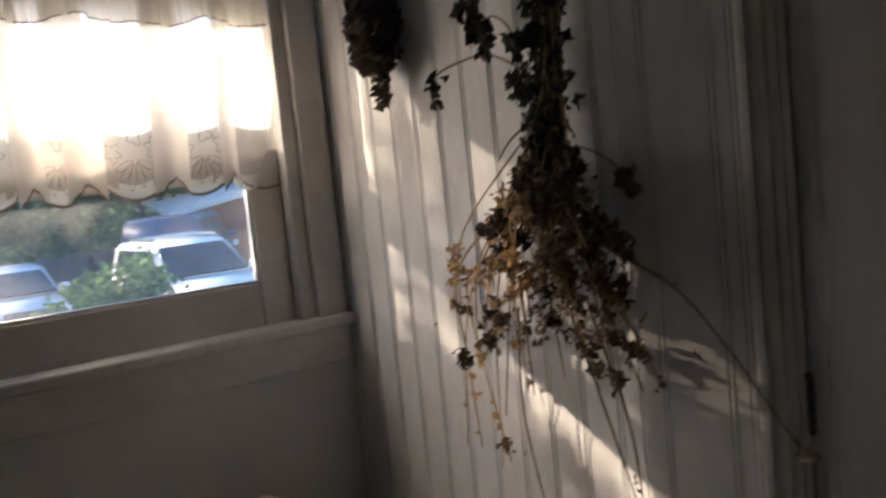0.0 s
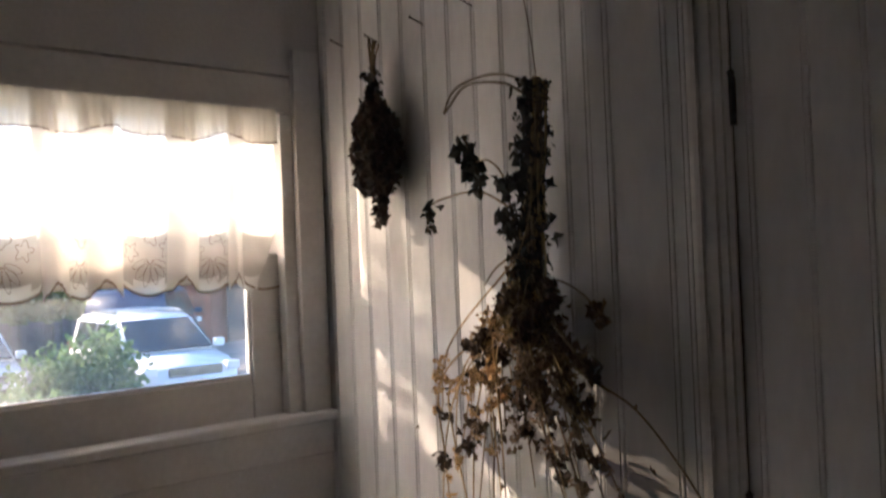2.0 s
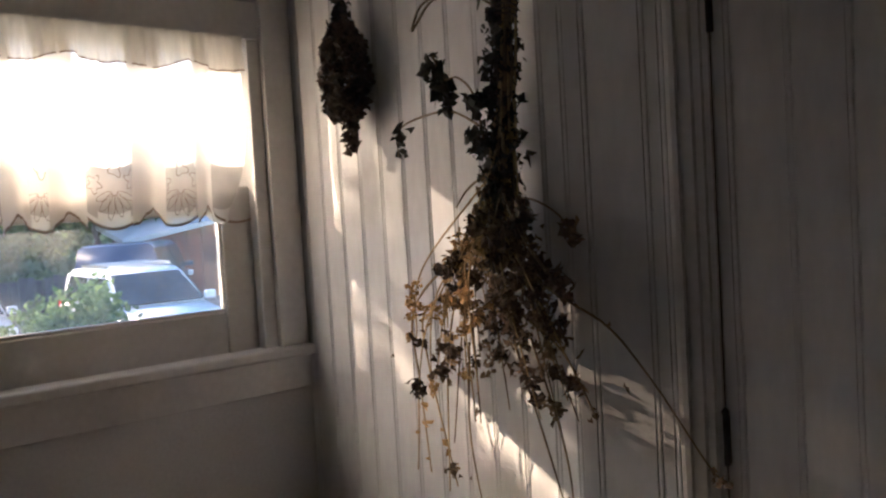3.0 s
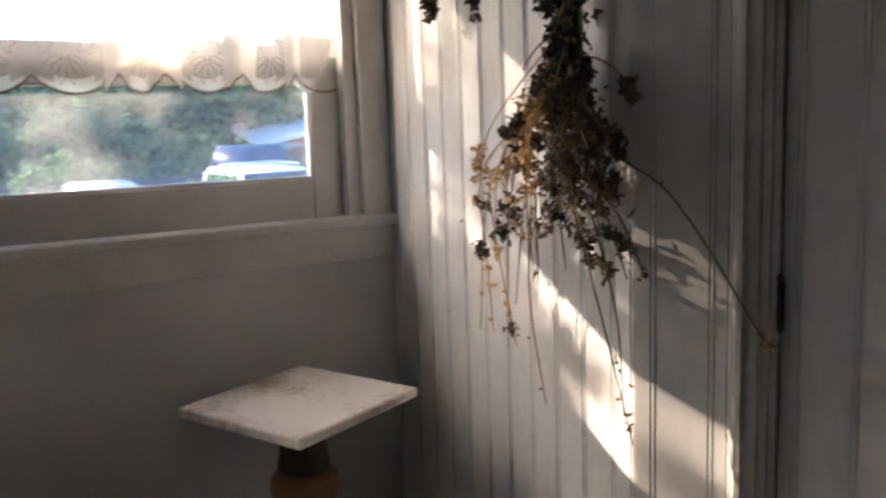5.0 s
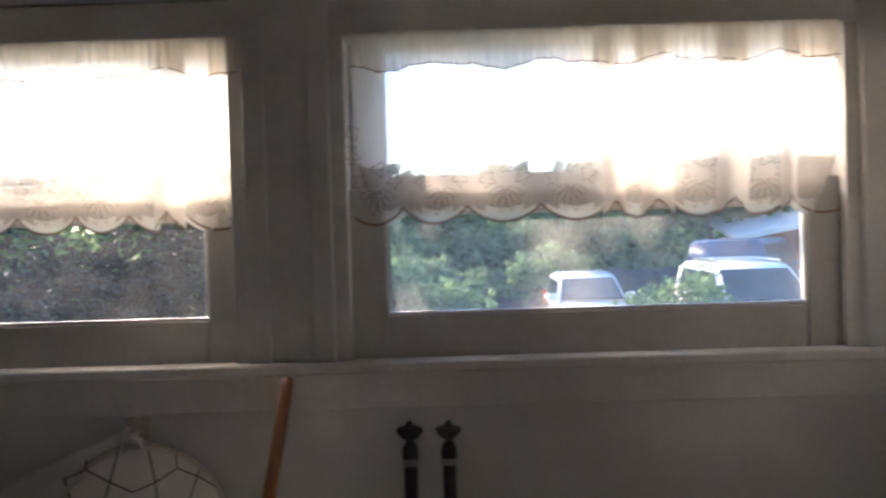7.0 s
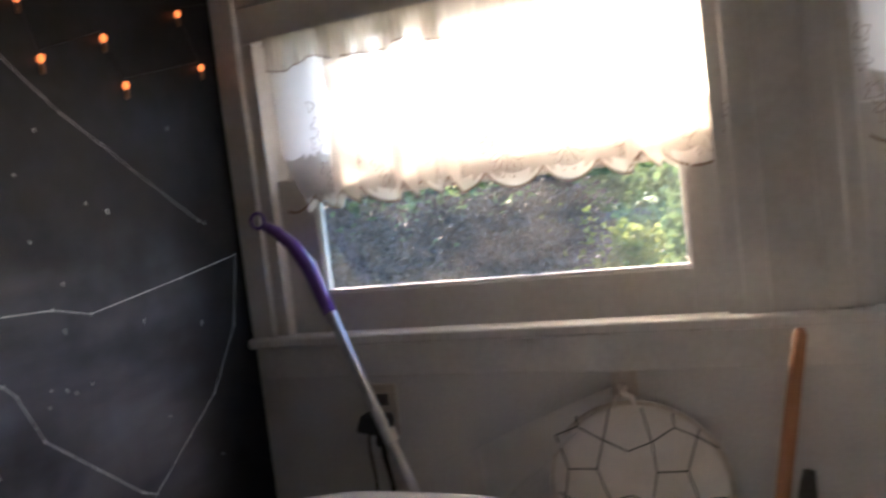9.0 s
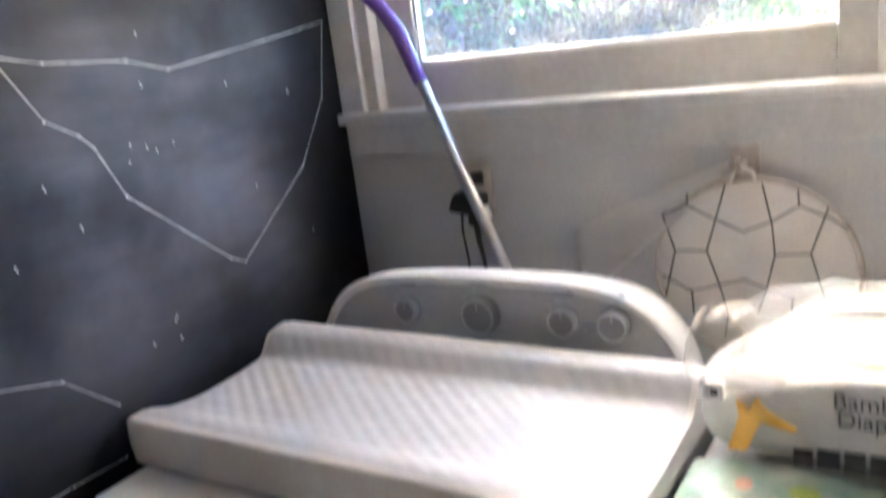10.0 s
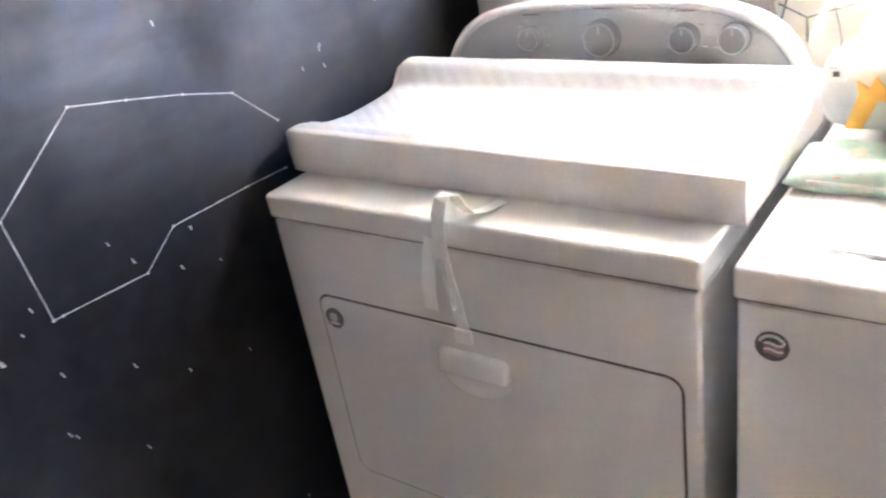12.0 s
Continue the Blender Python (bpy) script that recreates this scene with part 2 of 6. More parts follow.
PACKTOP = surface("pale_yellow_pack_print", (0.44, 0.40, 0.30), (0.62, 0.58, 0.48), 14, 0.3, 0.35, 40)
GOLD = surface("yellow_print", (0.72, 0.40, 0.03), (0.86, 0.52, 0.06), 20, 0.35, 0.05)
PRINT = surface("dark_print", (0.06, 0.06, 0.065), (0.11, 0.11, 0.115), 30, 0.4, 0.0)
WIPES = surface("green_white_pack", (0.36, 0.56, 0.44), (0.74, 0.80, 0.75), 16, 0.3, 0.3, 50)
LIME = surface("lime_print", (0.42, 0.56, 0.12), (0.55, 0.66, 0.2), 30, 0.35, 0.0)
PEACH = surface("peach_print", (0.62, 0.36, 0.27), (0.72, 0.46, 0.36), 30, 0.35, 0.0)
BADGE = surface("badge_dark", (0.05, 0.045, 0.05), (0.13, 0.12, 0.125), 50, 0.35, 0.05)
BADGE_RED = surface("badge_stripe", (0.30, 0.14, 0.15), (0.4, 0.2, 0.2), 50, 0.4, 0.0)
CLOTH = surface("unbleached_cloth", (0.64, 0.60, 0.56), (0.76, 0.72, 0.68), 12, 0.9, 0.3, 300)
THIN = sheer("thin_pale_cloth", (0.86, 0.84, 0.81), 0.40, 0.22)
CAP = surface("amber_bulb_cap", (0.16, 0.07, 0.03), (0.28, 0.13, 0.06), 60, 0.4, 0.1)
BULB = glowing("amber_bulb", (1.0, 0.21, 0.035), 0.30)
SOCKET = surface("ivory_plate", (0.47, 0.42, 0.37), (0.58, 0.53, 0.47), 60, 0.4, 0.1)
GRASS = surface("lawn", (0.07, 0.12, 0.03), (0.17, 0.24, 0.065), 0.8, 0.9, 0.5, 14)
GRAVEL = surface("driveway_gravel", (0.14, 0.13, 0.12), (0.30, 0.29, 0.27), 1.2, 0.9, 0.5, 30)
LEAF = foliage("green_leaves", (0.07, 0.12, 0.045), (0.22, 0.31, 0.12), 0.5)
LEAF_DARK = foliage("dark_green_leaves", (0.065, 0.115, 0.05), (0.20, 0.27, 0.115), 0.5)
LEAF_SUN = foliage("yellow_green_leaves", (0.13, 0.18, 0.035), (0.34, 0.38, 0.1), 0.5)
LEAF_BROWN = foliage("brown_brush_leaves", (0.022, 0.018, 0.013), (0.075, 0.055, 0.037), 0.10)
BARK = surface("bark", (0.05, 0.04, 0.03), (0.13, 0.10, 0.08), 4, 0.9, 0.6, 30, stretch=(1, 1, 0.3))
CARWHITE = surface("white_car_paint", (0.74, 0.76, 0.78), (0.82, 0.84, 0.86), 2, 0.2, 0.0)
CARSILVER = surface("silver_car_paint", (0.50, 0.54, 0.57), (0.58, 0.62, 0.65), 2, 0.22, 0.0)
CARBLUE = surface("blue_van_paint", (0.035, 0.05, 0.11), (0.05, 0.07, 0.14), 2, 0.25, 0.0)
CARGLASS = surface("car_window_glass", (0.015, 0.02, 0.025), (0.05, 0.06, 0.07), 2, 0.06, 0.0)
TYRE = surface("tyre_rubber", (0.012, 0.012, 0.012), (0.03, 0.03, 0.03), 20, 0.85, 0.2)
CHROME = surface("chrome", (0.5, 0.5, 0.5), (0.7, 0.7, 0.7), 20, 0.2, 0.0, metal=0.9)
LENS = surface("headlight_lens", (0.7, 0.72, 0.74), (0.85, 0.86, 0.88), 20, 0.15, 0.0)
TAIL = surface("red_tail_lens", (0.5, 0.02, 0.02), (0.65, 0.04, 0.03), 20, 0.25, 0.0)
PLATE = surface("orange_plate", (0.72, 0.26, 0.03), (0.82, 0.34, 0.05), 20, 0.45, 0.0)
BARN = surface("red_barn_boards", (0.11, 0.03, 0.02), (0.26, 0.075, 0.04), 2, 0.85, 0.4, 30, stretch=(4, 4, 0.3), rand=0.15)
ROOFING = surface("pale_metal_roof", (0.42, 0.41, 0.40), (0.58, 0.57, 0.56), 3, 0.45, 0.1)
FENCE = surface("dark_fence_boards", (0.045, 0.045, 0.05), (0.10, 0.10, 0.11), 3, 0.85, 0.3, 30, stretch=(3, 3, 0.3), rand=0.2)

# ---- mesh helpers ----


def thing(name, at, label, category, group="", kind=""):
    ob = new(name)
    ob.location, ob.empty_display_size = at, 0.05
    return tagged(ob, label, category, group, kind)


def part(name, bm, mat, parent=None, label="", smooth=False):
    """Links a bmesh, given in world coordinates, as one mesh under a thing or a part."""
    me = bpy.data.meshes.new(name)
    if isinstance(bm, tuple):
        me.from_pydata(bm[0], [], bm[1])
    else:
        bm.normal_update()
        bm.to_mesh(me)
        bm.free()
    for m in mat if isinstance(mat, (list, tuple)) else (mat,):
        me.materials.append(m)
    if smooth:
        me.polygons.foreach_set("use_smooth", [True] * len(me.polygons))
    ob = new(name, me)
    if parent:
        ob.parent = parent
        if parent.type == "EMPTY":
            ob.matrix_parent_inverse = Matrix.Translation(parent.location).inverted()
    return tagged(ob, label)


def box(lo, hi, bevel=0.0, seg=2, turn=0.0, about=None):
    bm = bmesh.new()
    bmesh.ops.create_cube(bm, size=1)
    for v in bm.verts:
        v.co = Vector([lo[i] + (v.co[i] + 0.5) * (hi[i] - lo[i]) for i in range(3)])
    if bevel:
        bmesh.ops.bevel(bm, geom=bm.edges[:], offset=bevel, segments=seg, profile=0.5, affect="EDGES")
    if turn:
        c = Vector(about or ((lo[0] + hi[0]) / 2, (lo[1] + hi[1]) / 2, 0))
        bmesh.ops.rotate(bm, cent=c, matrix=Matrix.Rotation(turn, 3, "Z"), verts=bm.verts)
    return bm


def moved(bm, m):
    bm.transform(m)
    return bm


def tube(points, radii, sides=6, bm=None):
    """A round rod through the points, with its radius at each."""
    bm = bm or bmesh.new()
    pts = [Vector(p) for p in points]
    radii = radii if isinstance(radii, (list, tuple)) else [radii] * len(pts)
    rings = []
    for i, p in enumerate(pts):
        d = (pts[min(i + 1, len(pts) - 1)] - pts[max(i - 1, 0)]).normalized()
        u = d.orthogonal().normalized() if not rings else (u - d * u.dot(d)).normalized()
        w = d.cross(u)
        rings.append([bm.verts.new(p + radii[i] * (math.cos(a) * u + math.sin(a) * w)) for a in [2 * math.pi * k / sides for k in range(sides)]])
    for a, b in zip(rings, rings[1:]):
        for k in range(sides):
            bm.faces.new((a[k], a[(k + 1) % sides], b[(k + 1) % sides], b[k]))
    bm.faces.new(rings[0][::-1])
    bm.faces.new(rings[-1])
    return bm


def lathe(profile, centre, sides=24):
    """A turned form: rows of (radius, z) round an upright axis."""
    bm = bmesh.new()
    rings = [[bm.verts.new((centre[0] + r * math.cos(2 * math.pi * k / sides), centre[1] + r * math.sin(2 * math.pi * k / sides), z)) for k in range(sides)] for r, z in profile]
    for a, b in zip(rings, rings[1:]):
        for k in range(sides):
            bm.faces.new((a[k], a[(k + 1) % sides], b[(k + 1) % sides], b[k]))
    bm.faces.new(rings[0][::-1])
    bm.faces.new(rings[-1])
    return bm


def prism(outline, direction, bm=None):
    """A flat outline of world points pushed along a direction."""
    bm = bm or bmesh.new()
    d = Vector(direction)
    a = [bm.verts.new(p) for p in outline]
    b = [bm.verts.new(Vector(p) + d) for p in outline]
    bm.faces.new(a)
    bm.faces.new(b[::-1])
    n = len(a)
    for k in range(n):
        bm.faces.new((a[k], b[k], b[(k + 1) % n], a[(k + 1) % n]))
    bmesh.ops.recalc_face_normals(bm, faces=bm.faces)
    return bm


def rounded(x0, x1, z0, z1, r, steps=6):
    """A rounded rectangle's corners in a plane."""
    out = []
    for cx, cz, a0 in ((x1 - r, z1 - r, 0), (x0 + r, z1 - r, 90), (x0 + r, z0 + r, 180), (x1 - r, z0 + r, 270)):
        for k in range(steps + 1):
            a = radians(a0 + 90 * k / steps)
            out.append((cx + r * math.cos(a), cz + r * math.sin(a)))
    return out


def leaf_cloud(centres, dirs, sizes, rng, droop=0.3, slim=0.45, crumple=0.25):
    """Folded leaves of two halves each, as vertices and faces."""
    n = len(centres)
    d = dirs / np.linalg.norm(dirs, axis=1, keepdims=True)
    ref = rng.normal(size=(n, 3))
    side = np.cross(d, ref)
    side /= np.linalg.norm(side, axis=1, keepdims=True) + 1e-9
    up = np.cross(side, d)
    s = sizes[:, None]
    curl = rng.uniform(-0.35, 0.55, n)[:, None]
    base, tip = centres, centres + d * s - up * s * (droop + 0.4 * np.abs(curl))
    m1, m2 = centres + d * s * 0.33, centres + d * s * 0.72 - up * s * droop * 0.5
    l1, r1 = m1 + side * s * slim * 0.8 + up * s * curl * 0.5, m1 - side * s * slim * 0.8 + up * s * curl * 0.5
    l2, r2 = m2 + side * s * slim + up * s * curl * 0.5, m2 - side * s * slim + up * s * curl * 0.5
    c = rng.normal(size=(n, 8, 3)) * s[:, None] * crumple * 0.3
    v = np.stack([base, m1, m2, tip, l1, l2, r1, r2], 1) + c
    f = []
    for i in range(n):
        o = 8 * i
        f += [(o, o + 1, o + 4), (o + 4, o + 1, o + 2, o + 5), (o + 5, o + 2, o + 3), (o, o + 6, o + 1), (o + 6, o + 7, o + 2, o + 1), (o + 7, o + 3, o + 2)]
    return v.reshape(-1, 3).tolist(), f


# ---- the room ----
HIGH, SOUTH = 2.48, -3.4
C30, S30 = math.cos(radians(30)), math.sin(radians(30))
TURN = math.atan(0.07)


def beyond(s, out=0.0, z=0.0):
    """A point on the angled wall: s along it from the corner, out into the room."""
    return Vector((s * S30 - out * C30, -0.782 - s * C30 - out * S30, z))


def west(u, out=0.0, z=0.0):
    """A point on the blackboard wall: u along it from the window wall, out into the room."""
    return Vector((-2.392 + u * math.sin(TURN) + out * math.cos(TURN), -u * math.cos(TURN) + out * math.sin(TURN), z))


ceiling = part("ceiling", box((-2.7, SOUTH - 0.1, HIGH), (1.4, 0.13, HIGH + 0.1)), CEIL)
tagged(ceiling, "dull white painted ceiling", "ceiling", kind="structure")
floor = tagged(part("floor", box((-2.7, SOUTH - 0.1, -0.12), (1.4, 0.13, -0.022)), DARKGAP), "brown wooden board floor", "floor", kind="structure")

GLASS_Z0, RAIL0, RAIL1, GLASS_Z1 = 1.43, 1.635, 1.722, 1.985
SILL = 1.344
# openings of the window wall: edge of opening left and right, glass left and right
BAYS = ((-2.324, -1.322, -2.205, -1.41), (-1.14, -0.077, -1.036, -0.173))
wall = thing("wall_north", (-1.2, 0.05, 0), "white plastered wall below two windows", "wall", kind="structure")
part("wall_panel", box((-2.6, 0, 0), (0.1, 0.13, 1.318)), PLASTER, wall)
part("wall_panel", box((-2.6, 0, 2.083), (0.1, 0.13, HIGH)), PLASTER, wall)
part("wall_post", box((-2.6, 0, 1.318), (-2.327, 0.13, 2.0825)), TRIM, wall)
part("wall_post", box((-1.319, 0, 1.318), (-1.143, 0.13, 2.0825)), TRIM, wall)
part("wall_post", box((-0.074, 0, 1.318), (0.1, 0.13, 2.0825)), TRIM, wall)

sill = part("window_sill", box((-2.392, -0.032, SILL - 0.024), (-0.001, 0.03, SILL), 0.006, 3), TRIM)
tagged(sill, "long grey-white painted window sill", "window sill", kind="structure")
apron = part("sill_apron", box((-2.385, -0.012, 1.246), (-0.002, 0.001, SILL - 0.023), 0.003), TRIM)
tagged(apron, "grey-white painted board under the sill", "trim", kind="structure")
for x0, x1 in ((-2.388, -2.328), (-0.074, -0.008)):
    c = part("window_casing", box((x0, -0.014, SILL), (x1, 0.002, 2.14), 0.003), TRIM)
    tagged(c, "upright white painted window casing board", "trim", kind="structure")
for x0, x1 in ((-1.318, -1.275), (-1.187, -1.144)):
    c = part("window_casing", box((x0, -0.014, SILL), (x1, 0.002, 2.14), 0.003), TRIM)
    tagged(c, "upright white painted casing board between the windows", "trim", kind="structure")
strip = part("mullion_board", box((-1.274, -0.005, SILL), (-1.188, 0.002, 2.14), 0.002), TRIM)
tagged(strip, "recessed white board between two casings", "trim", kind="structure")


def window(n, x0, x1, g0, g1):
    w = thing("window_%d" % n, ((x0 + x1) / 2, 0.05, SILL), "white double-hung sash window over lit garden", "window", kind="structure")
    part("window_frame", box((x0 - 0.0028, 0.001, 2.0), (x1 + 0.0028, 0.125, 2.0795), 0.003), TRIM, w)
    part("window_frame", box((x0 - 0.0028, 0.0, SILL - 0.02), (x0 + 0.028, 0.125, 1.999), 0.003), TRIM, w)
    part("window_frame", box((x1 - 0.028, 0.0, SILL - 0.02), (x1 + 0.0028, 0.125, 1.999), 0.003), TRIM, w)
    part("window_frame", box((x0 + 0.0285, 0.072, SILL - 0.02), (x1 - 0.0285, 0.15, SILL + 0.012), 0.003), TRIM, w)
    # lower sash
    a, b = x0 + 0.027, x1 - 0.027
    part("sash_rail", box((g0 - 0.002, 0.032, SILL - 0.012), (g1 - 0.001, 0.066, GLASS_Z0), 0.004), TRIM, w)
    part("sash_rail", box((g0 + 0.001, 0.032, RAIL0), (g1 - 0.001, 0.066, RAIL1 - 0.03), 0.004), TRIM, w)
    for p, q in ((a, g0), (g1, b)):
        part("sash_stile", box((p, 0.03, SILL - 0.013), (q, 0.068, RAIL1 - 0.029), 0.004), TRIM, w)
    # upper sash, behind
    part("sash_rail", box((g0 + 0.001, 0.078, RAIL0 + 0.02), (g1 - 0.001, 0.112, RAIL1), 0.004), TRIM, w)
    part("sash_rail", box((g0 + 0.001, 0.078, GLASS_Z1), (g1 - 0.001, 0.112, 2.011), 0.004), TRIM, w)
    for p, q in ((a, g0), (g1, b)):
        part("sash_stile", box((p, 0.076, RAIL0 + 0.019), (q, 0.114, 2.0115), 0.004), TRIM, w)
    for lo, hi in (((g0, 0.047, GLASS_Z0 - 0.003), (g1, 0.05, RAIL0 + 0.003)), ((g0, 0.094, RAIL1 - 0.003), (g1, 0.097, GLASS_Z1 + 0.003))):
        pane = part("pane", box(lo, hi), GLASS if n == 1 else GLASS_VEILED, w, "clear window glass with dust and added haze")
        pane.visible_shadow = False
    # bright bead of putty along the glass
    part("glazing_bead", box((g0, 0.036, GLASS_Z0), (g1, 0.046, GLASS_Z0 + 0.007), 0.002), SHELL, w)
    for x in (g0, g1 - 0.006):
        part("glazing_bead", box((x, 0.036, GLASS_Z0 + 0.008), (x + 0.006, 0.046, RAIL0), 0.002), SHELL, w)


for n, bay in enumerate(BAYS):
    window(n + 1, *bay)

# ---- curtains ----


def curtain(x0, x1, seed, folds):
    """A sheer scalloped valance on a rod, with a gathered heading and stitched leaves."""
    rng = random.Random(seed)
    c = thing("curtain", ((x0 + x1) / 2, 0.0, 2.0), "sheer cream valance with scalloped hem and stitched leaves", "curtain", "window valances")
    w, top, n, rows = x1 - x0, 1.996, 260, 26

    def sway(x, z):
        k = (x - x0) / w
        y = 0.0035 * math.sin(40 * k + seed) * (0.5 + (2.0 - z) * 1.5)
        for f, wd, dp in folds:
            y -= dp * math.exp(-(((k - f) / wd) ** 2)) * min(1, (2.0 - z) / 0.12)
        return 0.006 + y

    def hem(x):
        k = (x - x0) / w
        u = k * 7.5 + 0.15 * seed + 0.12 * math.sin(9 * k)
        s = abs(math.sin(math.pi * u))
        z = 1.652 - 0.036 * s**0.7
        for f, wd, dp in folds:
            z += 0.04 * max(0, 1 - abs(k - f) / (wd * 1.1))
        return z

    bm = bmesh.new()
    grid = []
    for i in range(n + 1):
        x = x0 + w * i / n
        # the cloth draws in towards its free lower corners
        zb = hem(x)
        col = []
        for j in range(rows + 1):
            z = top + (zb - top) * j / rows
            pull = 0.05 * min(1, max(0, (1.80 - z) / 0.16)) ** 2 * (1 if x > (x0 + x1) / 2 else -1) * abs((x - (x0 + x1) / 2) / (w / 2)) ** 6
            col.append(bm.verts.new((x - pull, sway(x, z), z)))
        grid.append(col)
    for a, b in zip(grid, grid[1:]):
        for j in range(rows):
            f = bm.faces.new((a[j], b[j], b[j + 1], a[j + 1]))
            # faces at meeting rail height get the painted dark band
            f.material_index = 1 if 1.646 < f.calc_center_median().z < 1.738 else 0
    part("sheer_cloth", bm, [LACE, RAIL_BAND], c, smooth=True)
    bm = bmesh.new()
    pts = [(x0 + w * i / n, sway(x0 + w * i / n, hem(x0 + w * i / n)), hem(x0 + w * i / n)) for i in range(n + 1)]
    a = [bm.verts.new((p[0], p[1] - 0.002, p[2] - 0.001)) for p in pts]
    b = [bm.verts.new((p[0], p[1] - 0.002, p[2] + 0.0045)) for p in pts]
    for i in range(n):
        bm.faces.new((a[i], a[i + 1], b[i + 1], b[i]))
    part("hem", bm, HEM, c, "brown stitched scalloped edge")
    # deep folds, where the cloth lies over itself
    for f, wd, dp in folds:
        half = max(0.016, wd * w * 1.15)
        fx = x0 + w * f
        bm = bmesh.new()
        cols = []
        for i in range(17):
            s = i / 8 - 1
            x = fx + half * s
            zb = 1.615 + 0.034 * (1 - abs(s)) + 0.006 * rng.random()
            cols.append([bm.verts.new((x + 0.006 * math.sin(3 * q + f * 9), sway(x, 1.99 + (zb - 1.99) * q) - 0.006 - 0.006 * q * (1 - s * s), 1.99 + (zb - 1.99) * q)) for q in [j / 14 for j in range(15)]])
        for p, q in zip(cols, cols[1:]):
            for j in range(14):
                bm.faces.new((p[j], q[j], q[j + 1], p[j + 1]))
        edge = [c_[-1].co.copy() for c_ in cols]
        fold = part("fold", bm, FLAP, c, "folded-over strip of sheer cloth", True)
        bm = bmesh.new()
        a = [bm.verts.new(p + Vector((0, -0.002, -0.001))) for p in edge]
        b = [bm.verts.new(p + Vector((0, -0.002, 0.0045))) for p in edge]
        for i in range(16):
            bm.faces.new((a[i], a[i + 1], b[i + 1], b[i]))
        part("fold_hem", bm, HEM, fold)
    # gathered heading
    bm = bmesh.new()
    cols = []
    for i in range(n + 1):
        x = x0 + w * i / n
        low = 1.944 - 0.016 * abs(math.sin(math.pi * (4.3 * i / n + 0.2 * seed))) + 0.004 * math.sin(17 * i / n * 3 + seed)
        ripple = 0.006 * math.sin(i * 0.55) + 0.004 * math.sin(i * 1.31 + seed)
        cols.append([bm.verts.new((x, -0.008 + ripple * t, 2.004 + (low - 2.004) * t)) for t in (0, 0.25, 0.5, 0.75, 1)])
    for p, q in zip(cols, cols[1:]):
        for j in range(4):
            bm.faces.new((p[j], q[j], q[j + 1], p[j + 1]))
    edge = [col[-1].co.copy() for col in cols]
    head = part("heading_ruffle", bm, RUFFLE, c, "gathered cream heading of the valance", smooth=True)
    bm = bmesh.new()
    a = [bm.verts.new(p + Vector((0, -0.002, -0.0012))) for p in edge]
    b = [bm.verts.new(p + Vector((0, -0.002, 0.0016))) for p in edge]
    for i in range(n):
        bm.faces.new((a[i], a[i + 1], b[i + 1], b[i]))
    part("heading_hem", bm, HEM, head, "brown stitched edge of the heading")
    part("curtain_rod", tube([(x0 - 0.008, 0.012, 2.0), (x1 + 0.008, 0.012, 2.0)], 0.006, 8), SHELL, c)
    # stitched sprigs: outlines of leaves and a fan of petals in each scallop
    for s in range(8):
        k = (s + 0.5 - 0.15 * seed) / 7.5
        if not 0.04 < k < 0.97:
            continue
        cx = x0 + w * k

        def ring(ps, nm="stitched_leaf", wide=0.0010):
            """A closed stitched outline lying on the cloth."""
            bm = bmesh.new()
            mx, mz = sum(p[0] for p in ps) / len(ps), sum(p[1] for p in ps) / len(ps)
            va, vb = [], []
            for x, z in ps:
                d = Vector((x - mx, z - mz))
                d = d.normalized() * wide if d.length else d
                va.append(bm.verts.new((x + d.x, sway(x, z) - 0.003, z + d.y)))
                vb.append(bm.verts.new((x - d.x, sway(x, z) - 0.003, z - d.y)))
            for i in range(len(ps)):
                m = (i + 1) % len(ps)
                bm.faces.new((va[i], va[m], vb[m], vb[i]))
            part(nm, bm, STITCH, c)

        def leaf(ox, oz, r, lobes, spin):
            ring([(ox + r * (1 + 0.35 * math.cos(lobes * a) + 0.12 * math.sin(2 * a)) * math.cos(a + spin) * 0.8, oz + r * (1 + 0.35 * math.cos(lobes * a)) * math.sin(a + spin)) for a in [2 * math.pi * i / 22 for i in range(22)]])

        for a in (-62, -36, -12, 12, 36, 62):
            L, t = 0.056 - 0.022 * abs(a) / 75 + 0.006 * rng.random(), radians(a - 90)
            ring([(cx + L * (0.56 + 0.42 * math.cos(q)) * math.cos(t) - 0.0062 * math.sin(q) * math.sin(t), 1.690 + L * (0.56 + 0.42 * math.cos(q)) * math.sin(t) + 0.0062 * math.sin(q) * math.cos(t)) for q in [2 * math.pi * i / 12 for i in range(12)]], "stitched_petal", 0.0008)
        leaf(cx - 0.040 + 0.006 * rng.random(), 1.704, 0.015, 5, 6 * rng.random())
        leaf(cx + 0.038 - 0.006 * rng.random(), 1.710, 0.016, 5, 6 * rng.random())
        leaf(cx + 0.004, 1.730, 0.013, 3, 6 * rng.random())
        leaf(cx - 0.050, 1.752 + 0.01 * rng.random(), 0.016, 5, 6 * rng.random())
        leaf(cx - 0.046, 1.800 + 0.01 * rng.random(), 0.013, 4, 6 * rng.random())
        if s % 2:
            leaf(cx - 0.056, 1.842, 0.010, 3, 6 * rng.random())
            leaf(cx + 0.018, 1.768, 0.009, 3, 6 * rng.random())
    return c


curtain(-1.098, -0.118, 1, ((0.53, 0.02, 0.012), (0.78, 0.03, 0.02), (0.62, 0.03, 0.012), (0.9, 0.015, 0.01)))
curtain(-2.262, -1.326, 2, ((0.18, 0.03, 0.02), (0.33, 0.025, 0.02), (0.43, 0.02, 0.014), (0.85, 0.03, 0.012)))

